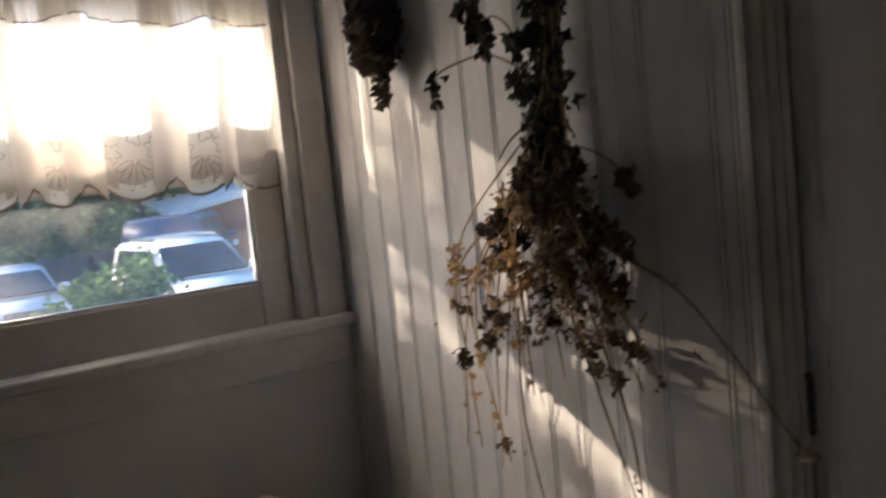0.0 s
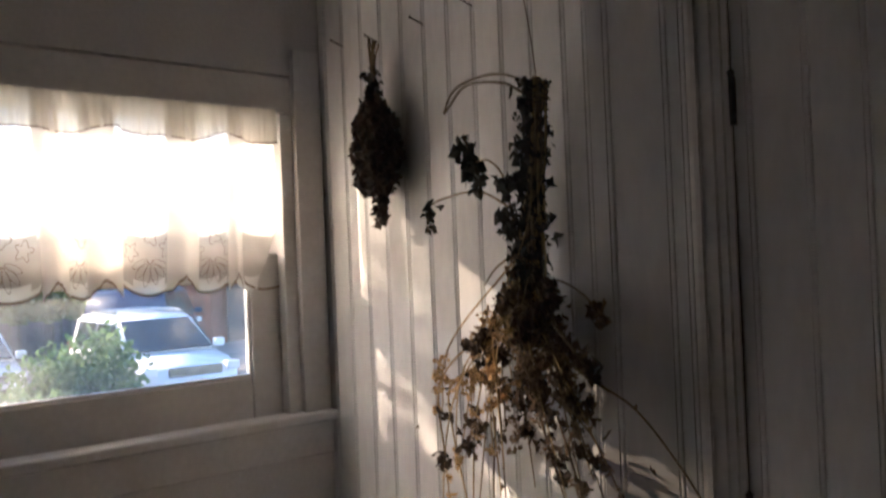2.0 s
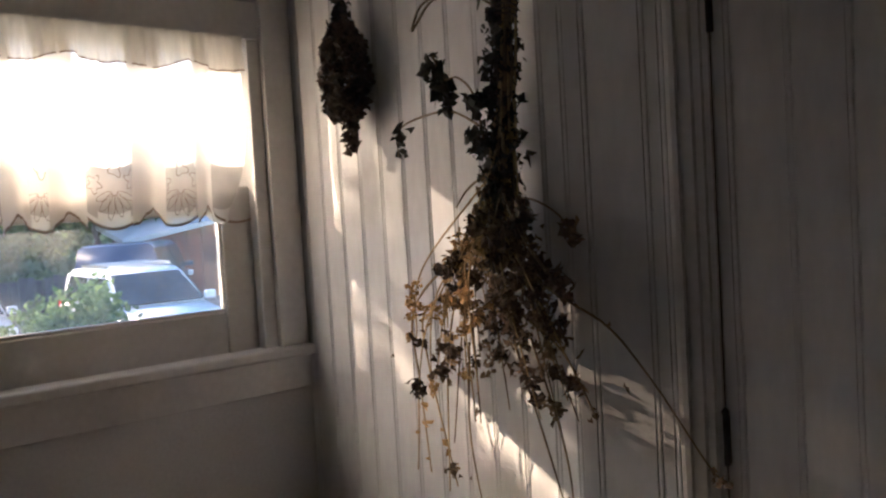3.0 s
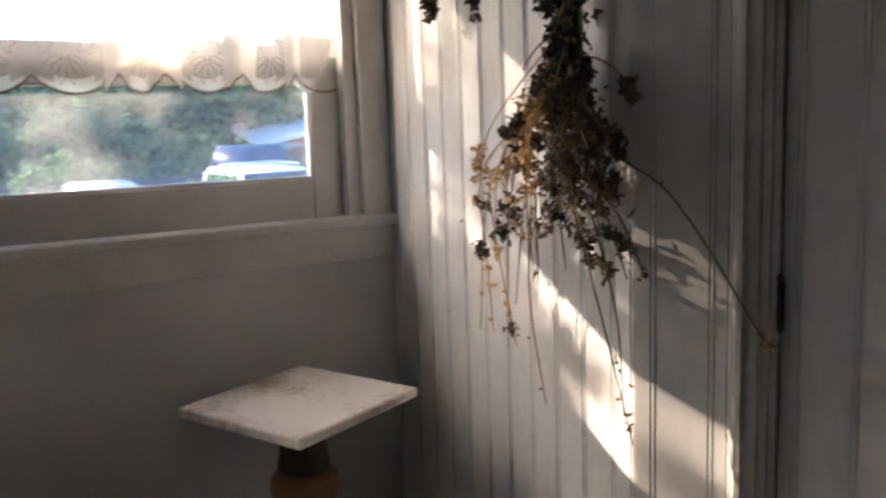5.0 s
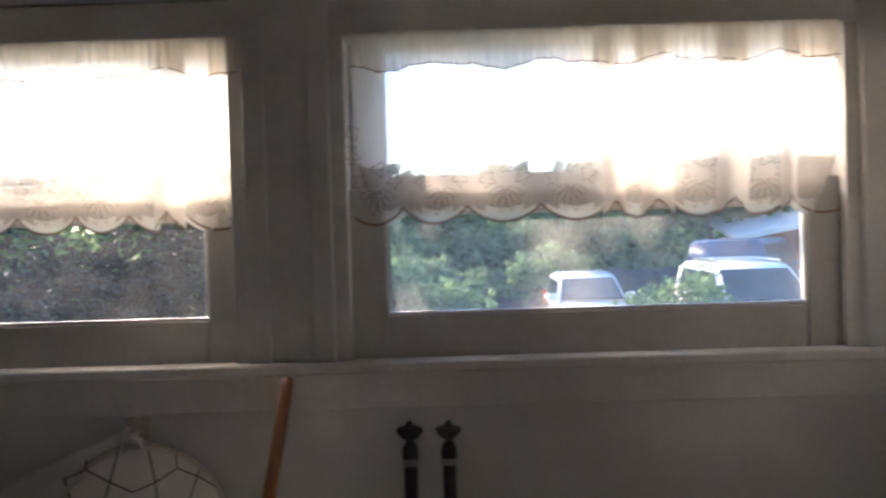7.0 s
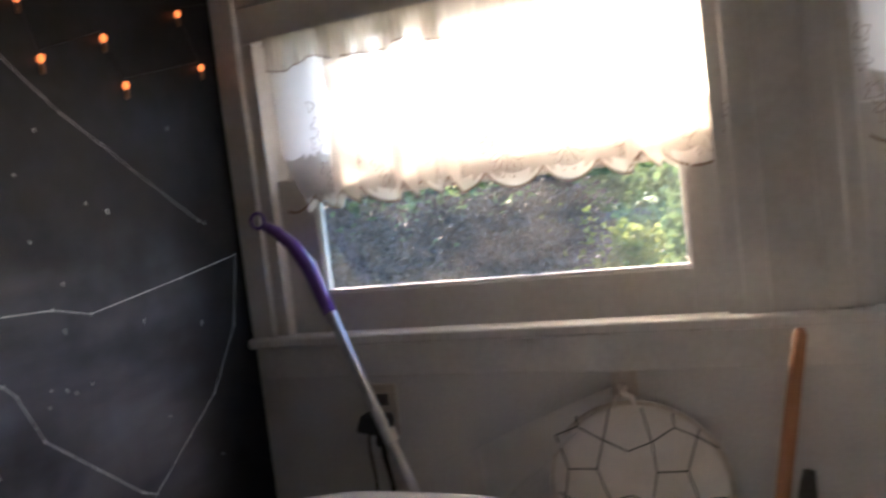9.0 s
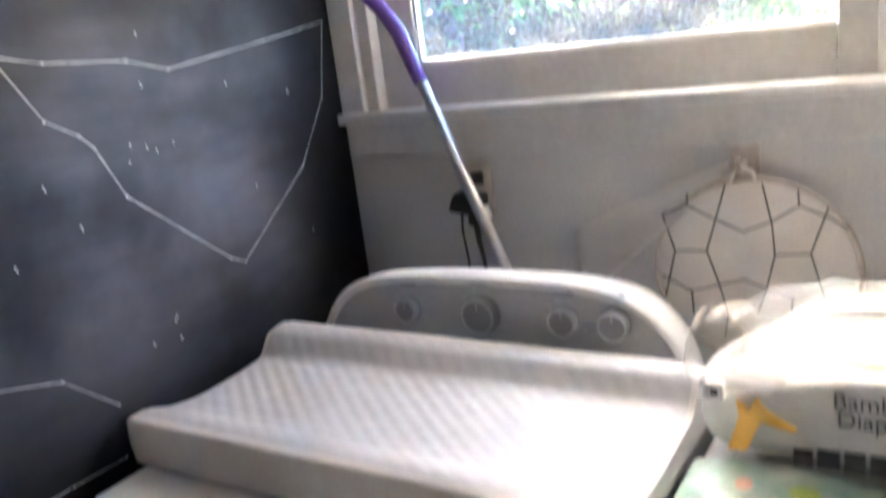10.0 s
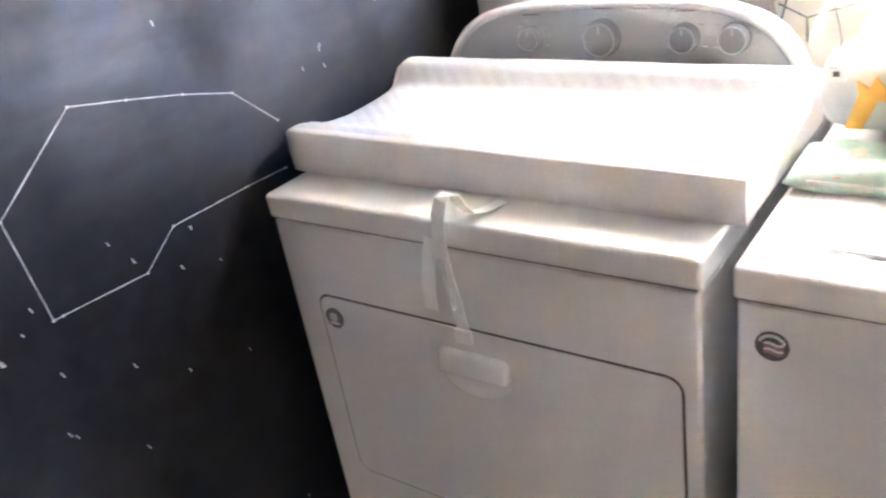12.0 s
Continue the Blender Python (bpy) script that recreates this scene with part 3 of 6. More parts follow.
# ---- board wall, angled wall and door ----
wall_e = thing("wall_east", (0.05, -0.4, 0), "white beadboard wall with vertical grooves", "wall", kind="structure")
part("wall_backing", box((0.0135, -0.79, 0), (0.12, 0.13, HIGH)), PLASTER, wall_e)


def bead_profile(width):
    """Cross-section of one board: a flat, a groove, a round bead, a groove (along, depth)."""
    e = 0.0034
    out = [(0.0, e), (0.0016, 0.0), (width - 0.0098, 0.0), (width - 0.0084, e)]
    for k in range(6):
        a = math.pi * k / 5
        out.append((width - 0.0046 - 0.0034 * math.cos(a), 0.0028 - 0.0027 * math.sin(a)))
    out += [(width - 0.0006, e), (width, e)]
    return out


def plank(start, along, into, width, z0, z1, parent, mat=PAINT):
    s, a, d = Vector(start), Vector(along), Vector(into)
    prof = [s + a * p + d * q for p, q in bead_profile(width)]
    prof += [s + a * width + d * 0.0145, s + d * 0.0145]
    return part("plank", prism([(p.x, p.y, z0) for p in prof], (0, 0, z1 - z0)), mat, parent)


y = 0.0
for k in range(12):
    wide = 0.032 if k == 0 else (0.044 if k == 11 else 0.0706)
    plank((0, y, 0), (0, -1, 0), (1, 0, 0), wide, 0.0, HIGH, wall_e)
    y -= wide
wall_a = thing("wall_southeast", beyond(0.05), "white beadboard strip turning away from the window", "wall", kind="structure")
back = [beyond(0.0, -0.02), beyond(0.2, -0.02), beyond(0.2, -0.12), beyond(0.0, -0.12)]
part("wall_backing", prism([(p.x, p.y, 0) for p in back], (0, 0, HIGH)), PLASTER, wall_a)
for s, wide in ((0.0, 0.033), (0.033, 0.086), (0.119, 0.026)):
    plank(beyond(s), (S30, -C30, 0), (C30, S30, 0), wide, 0.0, HIGH, wall_a)
DOOR0, DOOR1, DOORTOP = 0.207, 0.927, 2.048
back = [beyond(DOOR0 - 0.06, -0.002), beyond(DOOR1 + 0.07, -0.002), beyond(DOOR1 + 0.07, -0.12), beyond(DOOR0 - 0.06, -0.12)]
part("wall_panel", prism([(p.x, p.y, DOORTOP + 0.012) for p in back], (0, 0, HIGH - DOORTOP - 0.012)), PLASTER, wall_a)
back = [beyond(DOOR0 - 0.06, -0.03), beyond(DOOR1 + 0.07, -0.03), beyond(DOOR1 + 0.07, -0.12), beyond(DOOR0 - 0.06, -0.12)]
part("wall_backing", prism([(p.x, p.y, 0.0) for p in back], (0, 0, DOORTOP + 0.012)), DARKGAP, wall_a)


def casing(s0, s1, z0, z1, name="door_casing"):
    """A moulded casing upright: stepped across its width."""
    n = s1 - s0
    prof = [(0, 0.0), (0, 0.016), (0.1, 0.02), (0.22, 0.02), (0.27, 0.013), (0.55, 0.015), (0.62, 0.009), (0.78, 0.011), (0.84, 0.006), (0.97, 0.006), (1.0, 0.0)]
    pts = [beyond(s0 + n * p, q) for p, q in prof]
    ob = part(name, prism([(p.x, p.y, z0) for p in pts], (0, 0, z1 - z0)), TRIM)
    return tagged(ob, "moulded white painted door casing upright", "trim", kind="structure")


casing(0.1452, 0.2062, 0.0, 2.115)
casing(DOOR1 + 0.064, DOOR1 + 0.004, 0.0, 2.115)
head = [(0.0, 0.0), (0.0, 0.006), (0.012, 0.011), (0.03, 0.011), (0.034, 0.016), (0.05, 0.02), (0.064, 0.02), (0.066, 0.0)]
bm = bmesh.new()
ring = [[bm.verts.new(beyond(s, o + 0.0005, DOORTOP + 0.006 + h)) for h, o in head] for s in (0.146, DOOR1 + 0.064)]
for k in range(len(head) - 1):
    bm.faces.new((ring[0][k], ring[1][k], ring[1][k + 1], ring[0][k + 1]))
bm.faces.new(ring[0]), bm.faces.new(ring[1][::-1])
bmesh.ops.recalc_face_normals(bm, faces=bm.faces)
tagged(part("door_head_casing", bm, TRIM), "moulded white casing over the door", "trim", kind="structure")

door = thing("door_1", beyond(0.5), "closed white beadboard door with black hinges", "door", kind="structure")
s = DOOR0 + 0.001
for k, wide in enumerate((0.026, 0.0765, 0.0765, 0.0765, 0.0765, 0.0765, 0.0765, 0.0765, 0.0765, 0.075)):
    plank(beyond(s, -0.004), (S30, -C30, 0), (C30, S30, 0), wide, 0.012, DOORTOP, door)
    s += wide
for z in (1.878, 1.270, 0.3):
    hinge = part("hinge", tube([beyond(DOOR0, 0.007, z - 0.036), beyond(DOOR0, 0.007, z + 0.036)], 0.0042, 10), IRON, door, "black iron butt hinge")
    part("hinge_finial", tube([beyond(DOOR0, 0.007, z + 0.036), beyond(DOOR0, 0.007, z + 0.041), beyond(DOOR0, 0.007, z + 0.046)], [0.0045, 0.006, 0.002], 8), IRON, hinge)
    part("hinge_leaf", prism([beyond(DOOR0 + 0.002, 0.001, z - 0.035), beyond(DOOR0 + 0.006, 0.001, z - 0.035), beyond(DOOR0 + 0.006, 0.001, z + 0.035), beyond(DOOR0 + 0.002, 0.001, z + 0.035)], (-C30 * 0.002, -S30 * 0.002, 0)), IRON, hinge)

# the rest of the room, behind the camera
end = beyond(DOOR1 + 0.066)
wall_b = thing("wall_south", (0, SOUTH, 0), "plain painted wall behind the way in", "wall", kind="structure")
part("wall_panel", box((-2.7, SOUTH - 0.1, 0), (1.4, SOUTH, HIGH)), PANEL, wall_b)
wall_d = thing("wall_side", (end.x + 0.05, -2.5, 0), "plain painted wall beside the door", "wall", kind="structure")
part("wall_panel", box((end.x, SOUTH, 0), (end.x + 0.1, end.y, HIGH)), PANEL, wall_d)

# ---- blackboard wall ----
wall_w = thing("wall_west", (-2.4, -1.5, 0), "black chalkboard-painted wall with chalk constellations", "wall", kind="structure")
q = [west(-0.1), west(3.6), west(3.6, -0.1), west(-0.1, -0.1)]
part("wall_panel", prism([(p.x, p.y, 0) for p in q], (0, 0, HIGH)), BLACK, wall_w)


def chalk_line(name, pts, wide, parent, label=""):
    """Chalk strokes between stars, with a knot at each star."""
    bm = bmesh.new()
    rng = random.Random(len(pts))
    for (u0, z0), (u1, z1) in zip(pts, pts[1:]):
        d = Vector((u1 - u0, z1 - z0))
        o = Vector((-d.y, d.x)).normalized()
        n = max(2, int(d.length / 0.02))
        side = []
        for k in range(n + 1):
            u, z = u0 + d.x * k / n, z0 + d.y * k / n
            h = wide * (0.55 + 0.5 * rng.random())
            side.append([bm.verts.new(west(u + m * o.x * h, 0.0012, z + m * o.y * h)) for m in (-1, 1)])
        for a, b in zip(side, side[1:]):
            bm.faces.new((a[0], b[0], b[1], a[1]))
    for u, z in pts:
        r = wide * 1.9
        bm.faces.new([bm.verts.new(west(u + r * (1 + 0.4 * rng.random()) * math.cos(a), 0.0016, z + r * 1.3 * math.sin(a))) for a in [2 * math.pi * k / 7 for k in range(7)]])
    return part(name, bm, CHALK, parent, label)


chalk_line("chalk_constellation", [(0.036, 1.541), (0.239, 1.516), (0.497, 1.488), (0.582, 1.509), (0.732, 1.519), (0.808, 1.534), (0.751, 1.44), (0.699, 1.411), (0.677, 1.389), (0.637, 1.306), (0.436, 1.144), (0.4, 1.127), (0.182, 1.262), (0.078, 1.388), (0.036, 1.541)], 0.0013, wall_w, "white chalk constellation outline")
chalk_line("chalk_constellation", [(0.74, 0.999), (0.825, 1.076), (0.923, 1.106), (1.023, 1.131), (1.114, 1.152), (1.258, 1.05), (1.244, 0.895), (1.229, 0.894), (1.083, 0.881), (1.014, 0.926), (0.848, 0.92), (0.75, 0.914)], 0.0011, wall_w, "white chalk constellation outline")
chalk_line("chalk_constellation", [(0.62, 1.93), (0.502, 1.838), (0.412, 1.785), (0.343, 1.74), (0.152, 1.624)], 0.0008, wall_w, "faint white chalk line")
dots = [(0.42, 1.662), (0.606, 1.625), (0.617, 1.733), (0.562, 1.806), (0.471, 1.68), (0.215, 1.819), (0.551, 1.548), (0.562, 1.47), (0.365, 1.45), (0.191, 1.414), (0.609, 1.381), (0.576, 1.373), (0.557, 1.364), (0.518, 1.37), (0.617, 1.355), (0.332, 1.256), (0.777, 1.349), (0.731, 1.28), (0.849, 1.253), (0.594, 1.083), (0.182, 1.13), (0.135, 1.62), (0.939, 1.218), (0.589, 1.089), (0.648, 1.062), (0.589, 1.051), (1.129, 0.953), (1.099, 0.91), (1.022, 0.858), (0.984, 0.909), (0.946, 0.832), (1.267, 0.925), (1.29, 0.9), (1.156, 0.761), (1.262, 0.817), (1.069, 0.694), (0.942, 0.651), (1.329, 0.88), (1.286, 0.731), (1.278, 0.721), (0.91, 0.284), (1.183, 0.627)]
rng = random.Random(4)
for k, (u, z) in enumerate(dots):
    L, r = (0.0055 if k in (0, 37) else 0.003 + 0.003 * rng.random()), (0.003 if k in (0, 37) else 0.0011)
    bm = bmesh.new()
    bm.faces.new([bm.verts.new(west(u + a * r + 0.3 * b * L, 0.0014, z + b * L)) for a, b in ((-1, -1), (1, -0.8), (1.2, 0.9), (-0.7, 1))])
    part("chalk_star", bm, CHALK, wall_w)

# ---- string lights on the blackboard wall ----
lights = thing("string_lights", west(0.4, 0.01, 2.0), "string of small amber bulbs on dark wire", "string lights")
spots = [(0.139, 2.053), (0.081, 1.947), (0.332, 1.889), (0.375, 1.972), (0.533, 1.918), (0.565, 2.013), (0.72, 1.99), (0.78, 2.08)]
wire = [west(0.02, 0.004, 2.1)] + [west(u, 0.006, z + 0.02) for u, z in spots] + [west(0.95, 0.004, 2.12)]
part("wire", tube(wire, 0.0009, 5), RUBBER, lights)
for u, z in spots:
    bulb = part("bulb", lathe([(0.001, z - 0.002), (0.005, z + 0.001), (0.0066, z + 0.006), (0.0055, z + 0.011), (0.001, z + 0.014)], west(u, 0.01), 10), BULB, lights, "glowing amber bulb", True)
    part("socket", lathe([(0.0015, z - 0.020), (0.0042, z - 0.018), (0.0048, z - 0.003), (0.002, z - 0.0015)], west(u, 0.01), 10), CAP, bulb, "amber bulb cap")

# ---- laundry machines ----


def console(x0, x1, parent, knobs, fall=0.0):
    """The raised control panel: a white hood with an arched top and a grey face."""
    n, y0, y1, z0 = 40, -0.335, -0.195, 0.915
    def arch(k, inset):
        """Outline height over the width, k from -1 to 1."""
        return z0 + (1.097 - fall * (k + 1) / 2 - inset - z0) * (1 - abs(k) ** 5.5) ** 0.62 - 0.012 * k * k
    def outline(inset, y):
        pts = []
        a, b = x0 + inset, x1 - inset
        for i in range(n + 1):
            k = -math.cos(math.pi * i / n)
            pts.append(Vector(((a + b) / 2 + k * (b - a) / 2, y, max(z0 + 0.002, arch(k, inset)))))
        return pts
    bm = bmesh.new()
    rings = [outline(0.016, y0 + 0.012), outline(0.010, y0 - 0.001), outline(0.003, y0 + 0.001), outline(0.0, y0 + 0.010), outline(0.004, y0 + 0.05), outline(0.03, y1)]
    vs = [[bm.verts.new(p) for p in r] for r in rings]
    for a, b in zip(vs, vs[1:]):
        for k in range(n):
            bm.faces.new((a[k], a[k + 1], b[k + 1], b[k]))
    bm.faces.new(vs[-1])
    bmesh.ops.recalc_face_normals(bm, faces=bm.faces)
    hood = part("control_hood", bm, SHELL, parent, "arched white plastic hood", True)
    face = part("control_face", prism(outline(0.0165, y0 + 0.007), (0, 0.004, 0)), GREY, hood, "flat grey control panel face")
    for kx, r in knobs:
        kz = 1.032
        r *= 1.06
        prof = [(r * 1.14, 0.0), (r * 1.14, 0.003), (r * 1.02, 0.004), (r, 0.020), (r * 0.985, 0.0222), (r * 0.925, 0.0222), (r * 0.905, 0.0205), (r * 0.3, 0.0205)]
        bm = bmesh.new()
        rings = [[bm.verts.new((kx + p * math.cos(a), y0 + 0.0065 - q, kz + p * math.sin(a))) for a in [2 * math.pi * i / 32 for i in range(32)]] for p, q in prof]
        for a, b in zip(rings, rings[1:]):
            for i in range(32):
                bm.faces.new((a[i], a[(i + 1) % 32], b[(i + 1) % 32], b[i]))
        bm.faces.new(rings[-1])
        bmesh.ops.recalc_face_normals(bm, faces=bm.faces)
        for e in bm.edges:
            e.smooth = e.calc_face_angle(0) < radians(25)
        knob = part("control_knob", bm, [KNOBGREY, KNOB], parent, "round grey control knob with silver rim", True)
        for p in knob.data.polygons:
            p.material_index = 1 if 96 <= p.index < 160 else 0
        part("knob_pointer", box((kx - 0.0012, y0 - 0.0148, kz + r * 0.35), (kx + 0.0012, y0 - 0.0135, kz + r * 0.8)), GREY, knob)
        # unreadable print round the dial
        for a in range(-120, 150, 34):
            px, pz = kx + (r + 0.013) * math.sin(radians(a)), kz + (r + 0.011) * math.cos(radians(a))
            part("dial_mark", box((px - 0.0045, y0 + 0.0064, pz - 0.0006), (px + 0.0045, y0 + 0.0069, pz + 0.0006)), KNOB, face)
        part("dial_title", box((kx - 0.017, y0 + 0.0063, kz + r + 0.0205), (kx + 0.017, y0 + 0.0069, kz + r + 0.0225)), PRINT, face)


def cabinet(parent, x0, x1, front):
    part("body", box((x0 + 0.004, front + 0.004, 0.02), (x1 - 0.004, -0.2, 0.8675), 0.006, 3), ENAMEL, parent)
    part("top_seam", box((x0 + 0.008, front + 0.008, 0.867), (x1 - 0.008, -0.21, 0.872)), DARKGAP, parent)
    lid_top = box((x0, front, 0.8705), (x1, -0.19, 0.914), 0.007, 3)
    part("top", lid_top, ENAMEL, parent)
    for x in (x0 + 0.06, x1 - 0.06):
        for yy in (front + 0.08, -0.27):
            part("foot", lathe([(0.02, 0.0), (0.02, 0.012), (0.012, 0.014), (0.012, 0.022)], (x, yy), 12), RUBBER, parent)


def badge(parent, x, y, z, stripes):
    r = 0.0195
    disc = prism([(x + r * math.cos(a), y, z + r * math.sin(a)) for a in [2 * math.pi * k / 28 for k in range(28)]], (0, -0.0025, 0))
    b = part("badge", disc, BADGE, parent, "round dark sticker with small stripes" if stripes else "round dark sticker with pale centre")
    if stripes:
        for k, m in ((0, SHELL), (1, BADGE_RED), (2, SHELL), (3, BADGE_RED)):
            zz = z + 0.006 - 0.0042 * k
            part("badge_stripe", prism([(x - 0.009 + 0.011 * t, y - 0.0033, zz + 0.0016 * math.sin(3.2 * t)) for t in (0, 0.5, 1, 1.5, 2)] + [(x - 0.009 + 0.011 * t, y - 0.0033, zz - 0.003 + 0.0016 * math.sin(3.2 * t)) for t in (2, 1.5, 1, 0.5, 0)], (0, -0.0006, 0)), m, b)
        for k in range(9):
            a = radians(30 + 15 * k)
            part("badge_print", box((x + 0.0155 * math.cos(a) - 0.0016, y - 0.0036, z + 0.0155 * math.sin(a) - 0.002), (x + 0.0155 * math.cos(a) + 0.0016, y - 0.0029, z + 0.0155 * math.sin(a) + 0.002)), SHELL, b)
    else:
        part("badge_centre", prism([(x + 0.009 * math.cos(a), y - 0.0032, z + 0.003 + 0.009 * math.sin(a)) for a in [2 * math.pi * k / 16 for k in range(16)]], (0, -0.0008, 0)), GREY, b)
        part("badge_print", box((x - 0.010, y - 0.004, z - 0.011), (x + 0.010, y - 0.0032, z - 0.0075)), SHELL, b)


def groove(parent, outline, y, wide=0.0028):
    """A narrow dark seam along a closed outline on an upright face."""
    bm = bmesh.new()
    n = len(outline)
    cx, cz = sum(p[0] for p in outline) / n, sum(p[1] for p in outline) / n
    a = [bm.verts.new((x, y, z)) for x, z in outline]
    b = []
    for x, z in outline:
        d = Vector((x - cx, z - cz))
        d = Vector((math.copysign(min(1, abs(d.x) / 0.25), d.x), math.copysign(min(1, abs(d.y) / 0.14), d.y)))
        b.append(bm.verts.new((x - wide * d.x, y, z - wide * d.y)))
    for k in range(n):
        bm.faces.new((a[k], a[(k + 1) % n], b[(k + 1) % n], b[k]))
    bmesh.ops.recalc_face_normals(bm, faces=bm.faces)
    return part("door_seam", bm, DARKGAP, parent)


DX0, DX1, DF = -2.288, -1.553, -0.852
dryer = thing("clothes_dryer", ((DX0 + DX1) / 2, -0.5, 0), "white clothes dryer with arched grey control panel", "dryer", "laundry machines")
cabinet(dryer, DX0, DX1, DF)
console(DX0 + 0.012, DX1 - 0.002, dryer, ((-2.056, 0.019), (-1.912, 0.028), (-1.763, 0.021), (-1.680, 0.0215)))
d_out = rounded(-2.218, -1.583, 0.352, 0.733, 0.022, 8)
dd = part("dryer_door", prism([(x, DF + 0.006, z) for x, z in d_out], (0, -0.0055, 0)), ENAMEL, dryer, "wide white drop-down dryer door")
groove(dd, rounded(-2.2225, -1.5785, 0.3475, 0.7375, 0.026, 8), DF + 0.0028, 0.0045)
# moulded pull: a scooped hood with a recess under it
pull = box((-1.972, DF - 0.016, 0.652), (-1.846, DF + 0.010, 0.694), 0.008, 4)
for v in pull.verts:
    k = (v.co.z - 0.652) / 0.042
    v.co.y += 0.010 * k * k if v.co.y < DF else 0
part("pull_handle", pull, ENAMEL, dd, "moulded white pull handle", True)
scoop = bmesh.new()
rings = []
for r, dep in ((1.0, 0.0), (0.96, -0.005), (0.86, -0.006), (0.7, -0.002), (0.45, 0.001)):
    rings.append([scoop.verts.new((-1.908 + 0.062 * r * math.cos(a), DF - 0.0002 + dep, 0.648 + 0.036 * r * math.sin(a))) for a in [math.pi + math.pi * k / 24 for k in range(25)]])
for a, b in zip(rings, rings[1:]):
    for k in range(24):
        scoop.faces.new((a[k], a[k + 1], b[k + 1], b[k]))
scoop.faces.new(rings[-1])
bmesh.ops.recalc_face_normals(scoop, faces=scoop.faces)
part("pull_recess", scoop, ENAMEL, dd, "", True)
badge(dryer, -2.190, DF + 0.0006, 0.694, False)

WX0, WX1 = -1.518, -0.80
washer = thing("washing_machine", ((WX0 + WX1) / 2, -0.5, 0), "white top-loading washing machine with closed lid", "washer", "laundry machines")
cabinet(washer, WX0, WX1, -0.853)
console(WX0 + 0.01, WX1 - 0.045, washer, ((-1.37, 0.02), (-1.25, 0.02), (-1.13, 0.02), (-1.0, 0.026)), 0.034)
lid = prism([(x, z, 0.9135) for x, z in rounded(-1.478, -0.845, -0.792, -0.40, 0.018, 6)], (0, 0, 0.0055))
bmesh.ops.bevel(lid, geom=[e for e in lid.edges if all(v.co.z > 0.917 for v in e.verts)], offset=0.003, segments=2, affect="EDGES")
part("lid", lid, ENAMEL, washer, "flat white hinged lid")
bm = bmesh.new()
a = [bm.verts.new((x, z, 0.9146)) for x, z in rounded(-1.4825, -0.8405, -0.7965, -0.3955, 0.022, 6)]
b = [bm.verts.new((x, z, 0.9146)) for x, z in rounded(-1.4785, -0.8445, -0.7925, -0.3995, 0.018, 6)]
for k in range(len(a)):
    bm.faces.new((a[k], a[(k + 1) % len(a)], b[(k + 1) % len(a)], b[k]))
part("lid_seam", bm, GREY, washer)
badge(washer, -1.472, -0.8492, 0.815, True)

# ---- changing pad on the dryer ----
pad = thing("changing_pad", (-1.92, -0.56, 0.915), "white quilted contoured changing pad on the dryer", "changing pad")
PX0, PX1, PY0, PY1, PZ = -2.308, -1.532, -0.757, -0.372, 0.916
section = [(0.0, 0.0), (-0.004, 0.04), (-0.001, 0.079), (0.001, 0.082), (0.005, 0.0835), (0.03, 0.0825), (0.05, 0.076), (0.075, 0.063), (0.11, 0.054), (0.15, 0.050), (0.20, 0.049), (0.25, 0.050), (0.285, 0.053), (0.30, 0.059), (0.318, 0.080), (0.328, 0.092), (0.342, 0.0955), (0.36, 0.096), (0.378, 0.094), (0.385, 0.082), (0.385, 0.0)]
def slope(p, t):
    """The soft pad sags a little towards its front and one end."""
    k = max(0.0, p) / 0.385
    return (1 - k) * (0.89 - 0.13 * t) + k * (0.975 - 0.065 * t)


bm = bmesh.new()
n = 60
cols = []
for i in range(n + 1):
    t = i / n
    x = PX0 + (PX1 - PX0) * t
    edge = min(t, 1 - t) * (PX1 - PX0)
    soft = min(1.0, edge / 0.005)
    cols.append([bm.verts.new((x, PY0 + p + (0.004 * (1 - soft) if p < 0.1 else -0.004 * (1 - soft) if p > 0.3 else 0), PZ + q * slope(p, t) * (0.955 + 0.045 * soft) + (0.0016 * noise.noise((x * 9, p * 9, 2.0)) if 0 < q else 0))) for p, q in section])
for a, b in zip(cols, cols[1:]):
    for k in range(len(section) - 1):
        bm.faces.new((a[k], a[k + 1], b[k + 1], b[k]))
    bm.faces.new((a[0], b[0], b[-1], a[-1]))
bm.faces.new(cols[0]), bm.faces.new(cols[-1])
bmesh.ops.recalc_face_normals(bm, faces=bm.faces)
for e in bm.edges:
    e.smooth = len(e.link_faces) < 2 or e.calc_face_angle(0) < radians(40)
part("pad_body", bm, MATTRESS, pad, "pinkish white vinyl sides", True)


def pad_top(p):
    for (p0, q0), (p1, q1) in zip(section, section[1:]):
        if p0 <= p <= p1 and p1 > p0:
            return q0 + (q1 - q0) * (p - p0) / (p1 - p0)
    return 0.04


# quilted cover: diamond puffs between diagonal seams
bm = bmesh.new()
nx, ny = 220, 64
rows = []
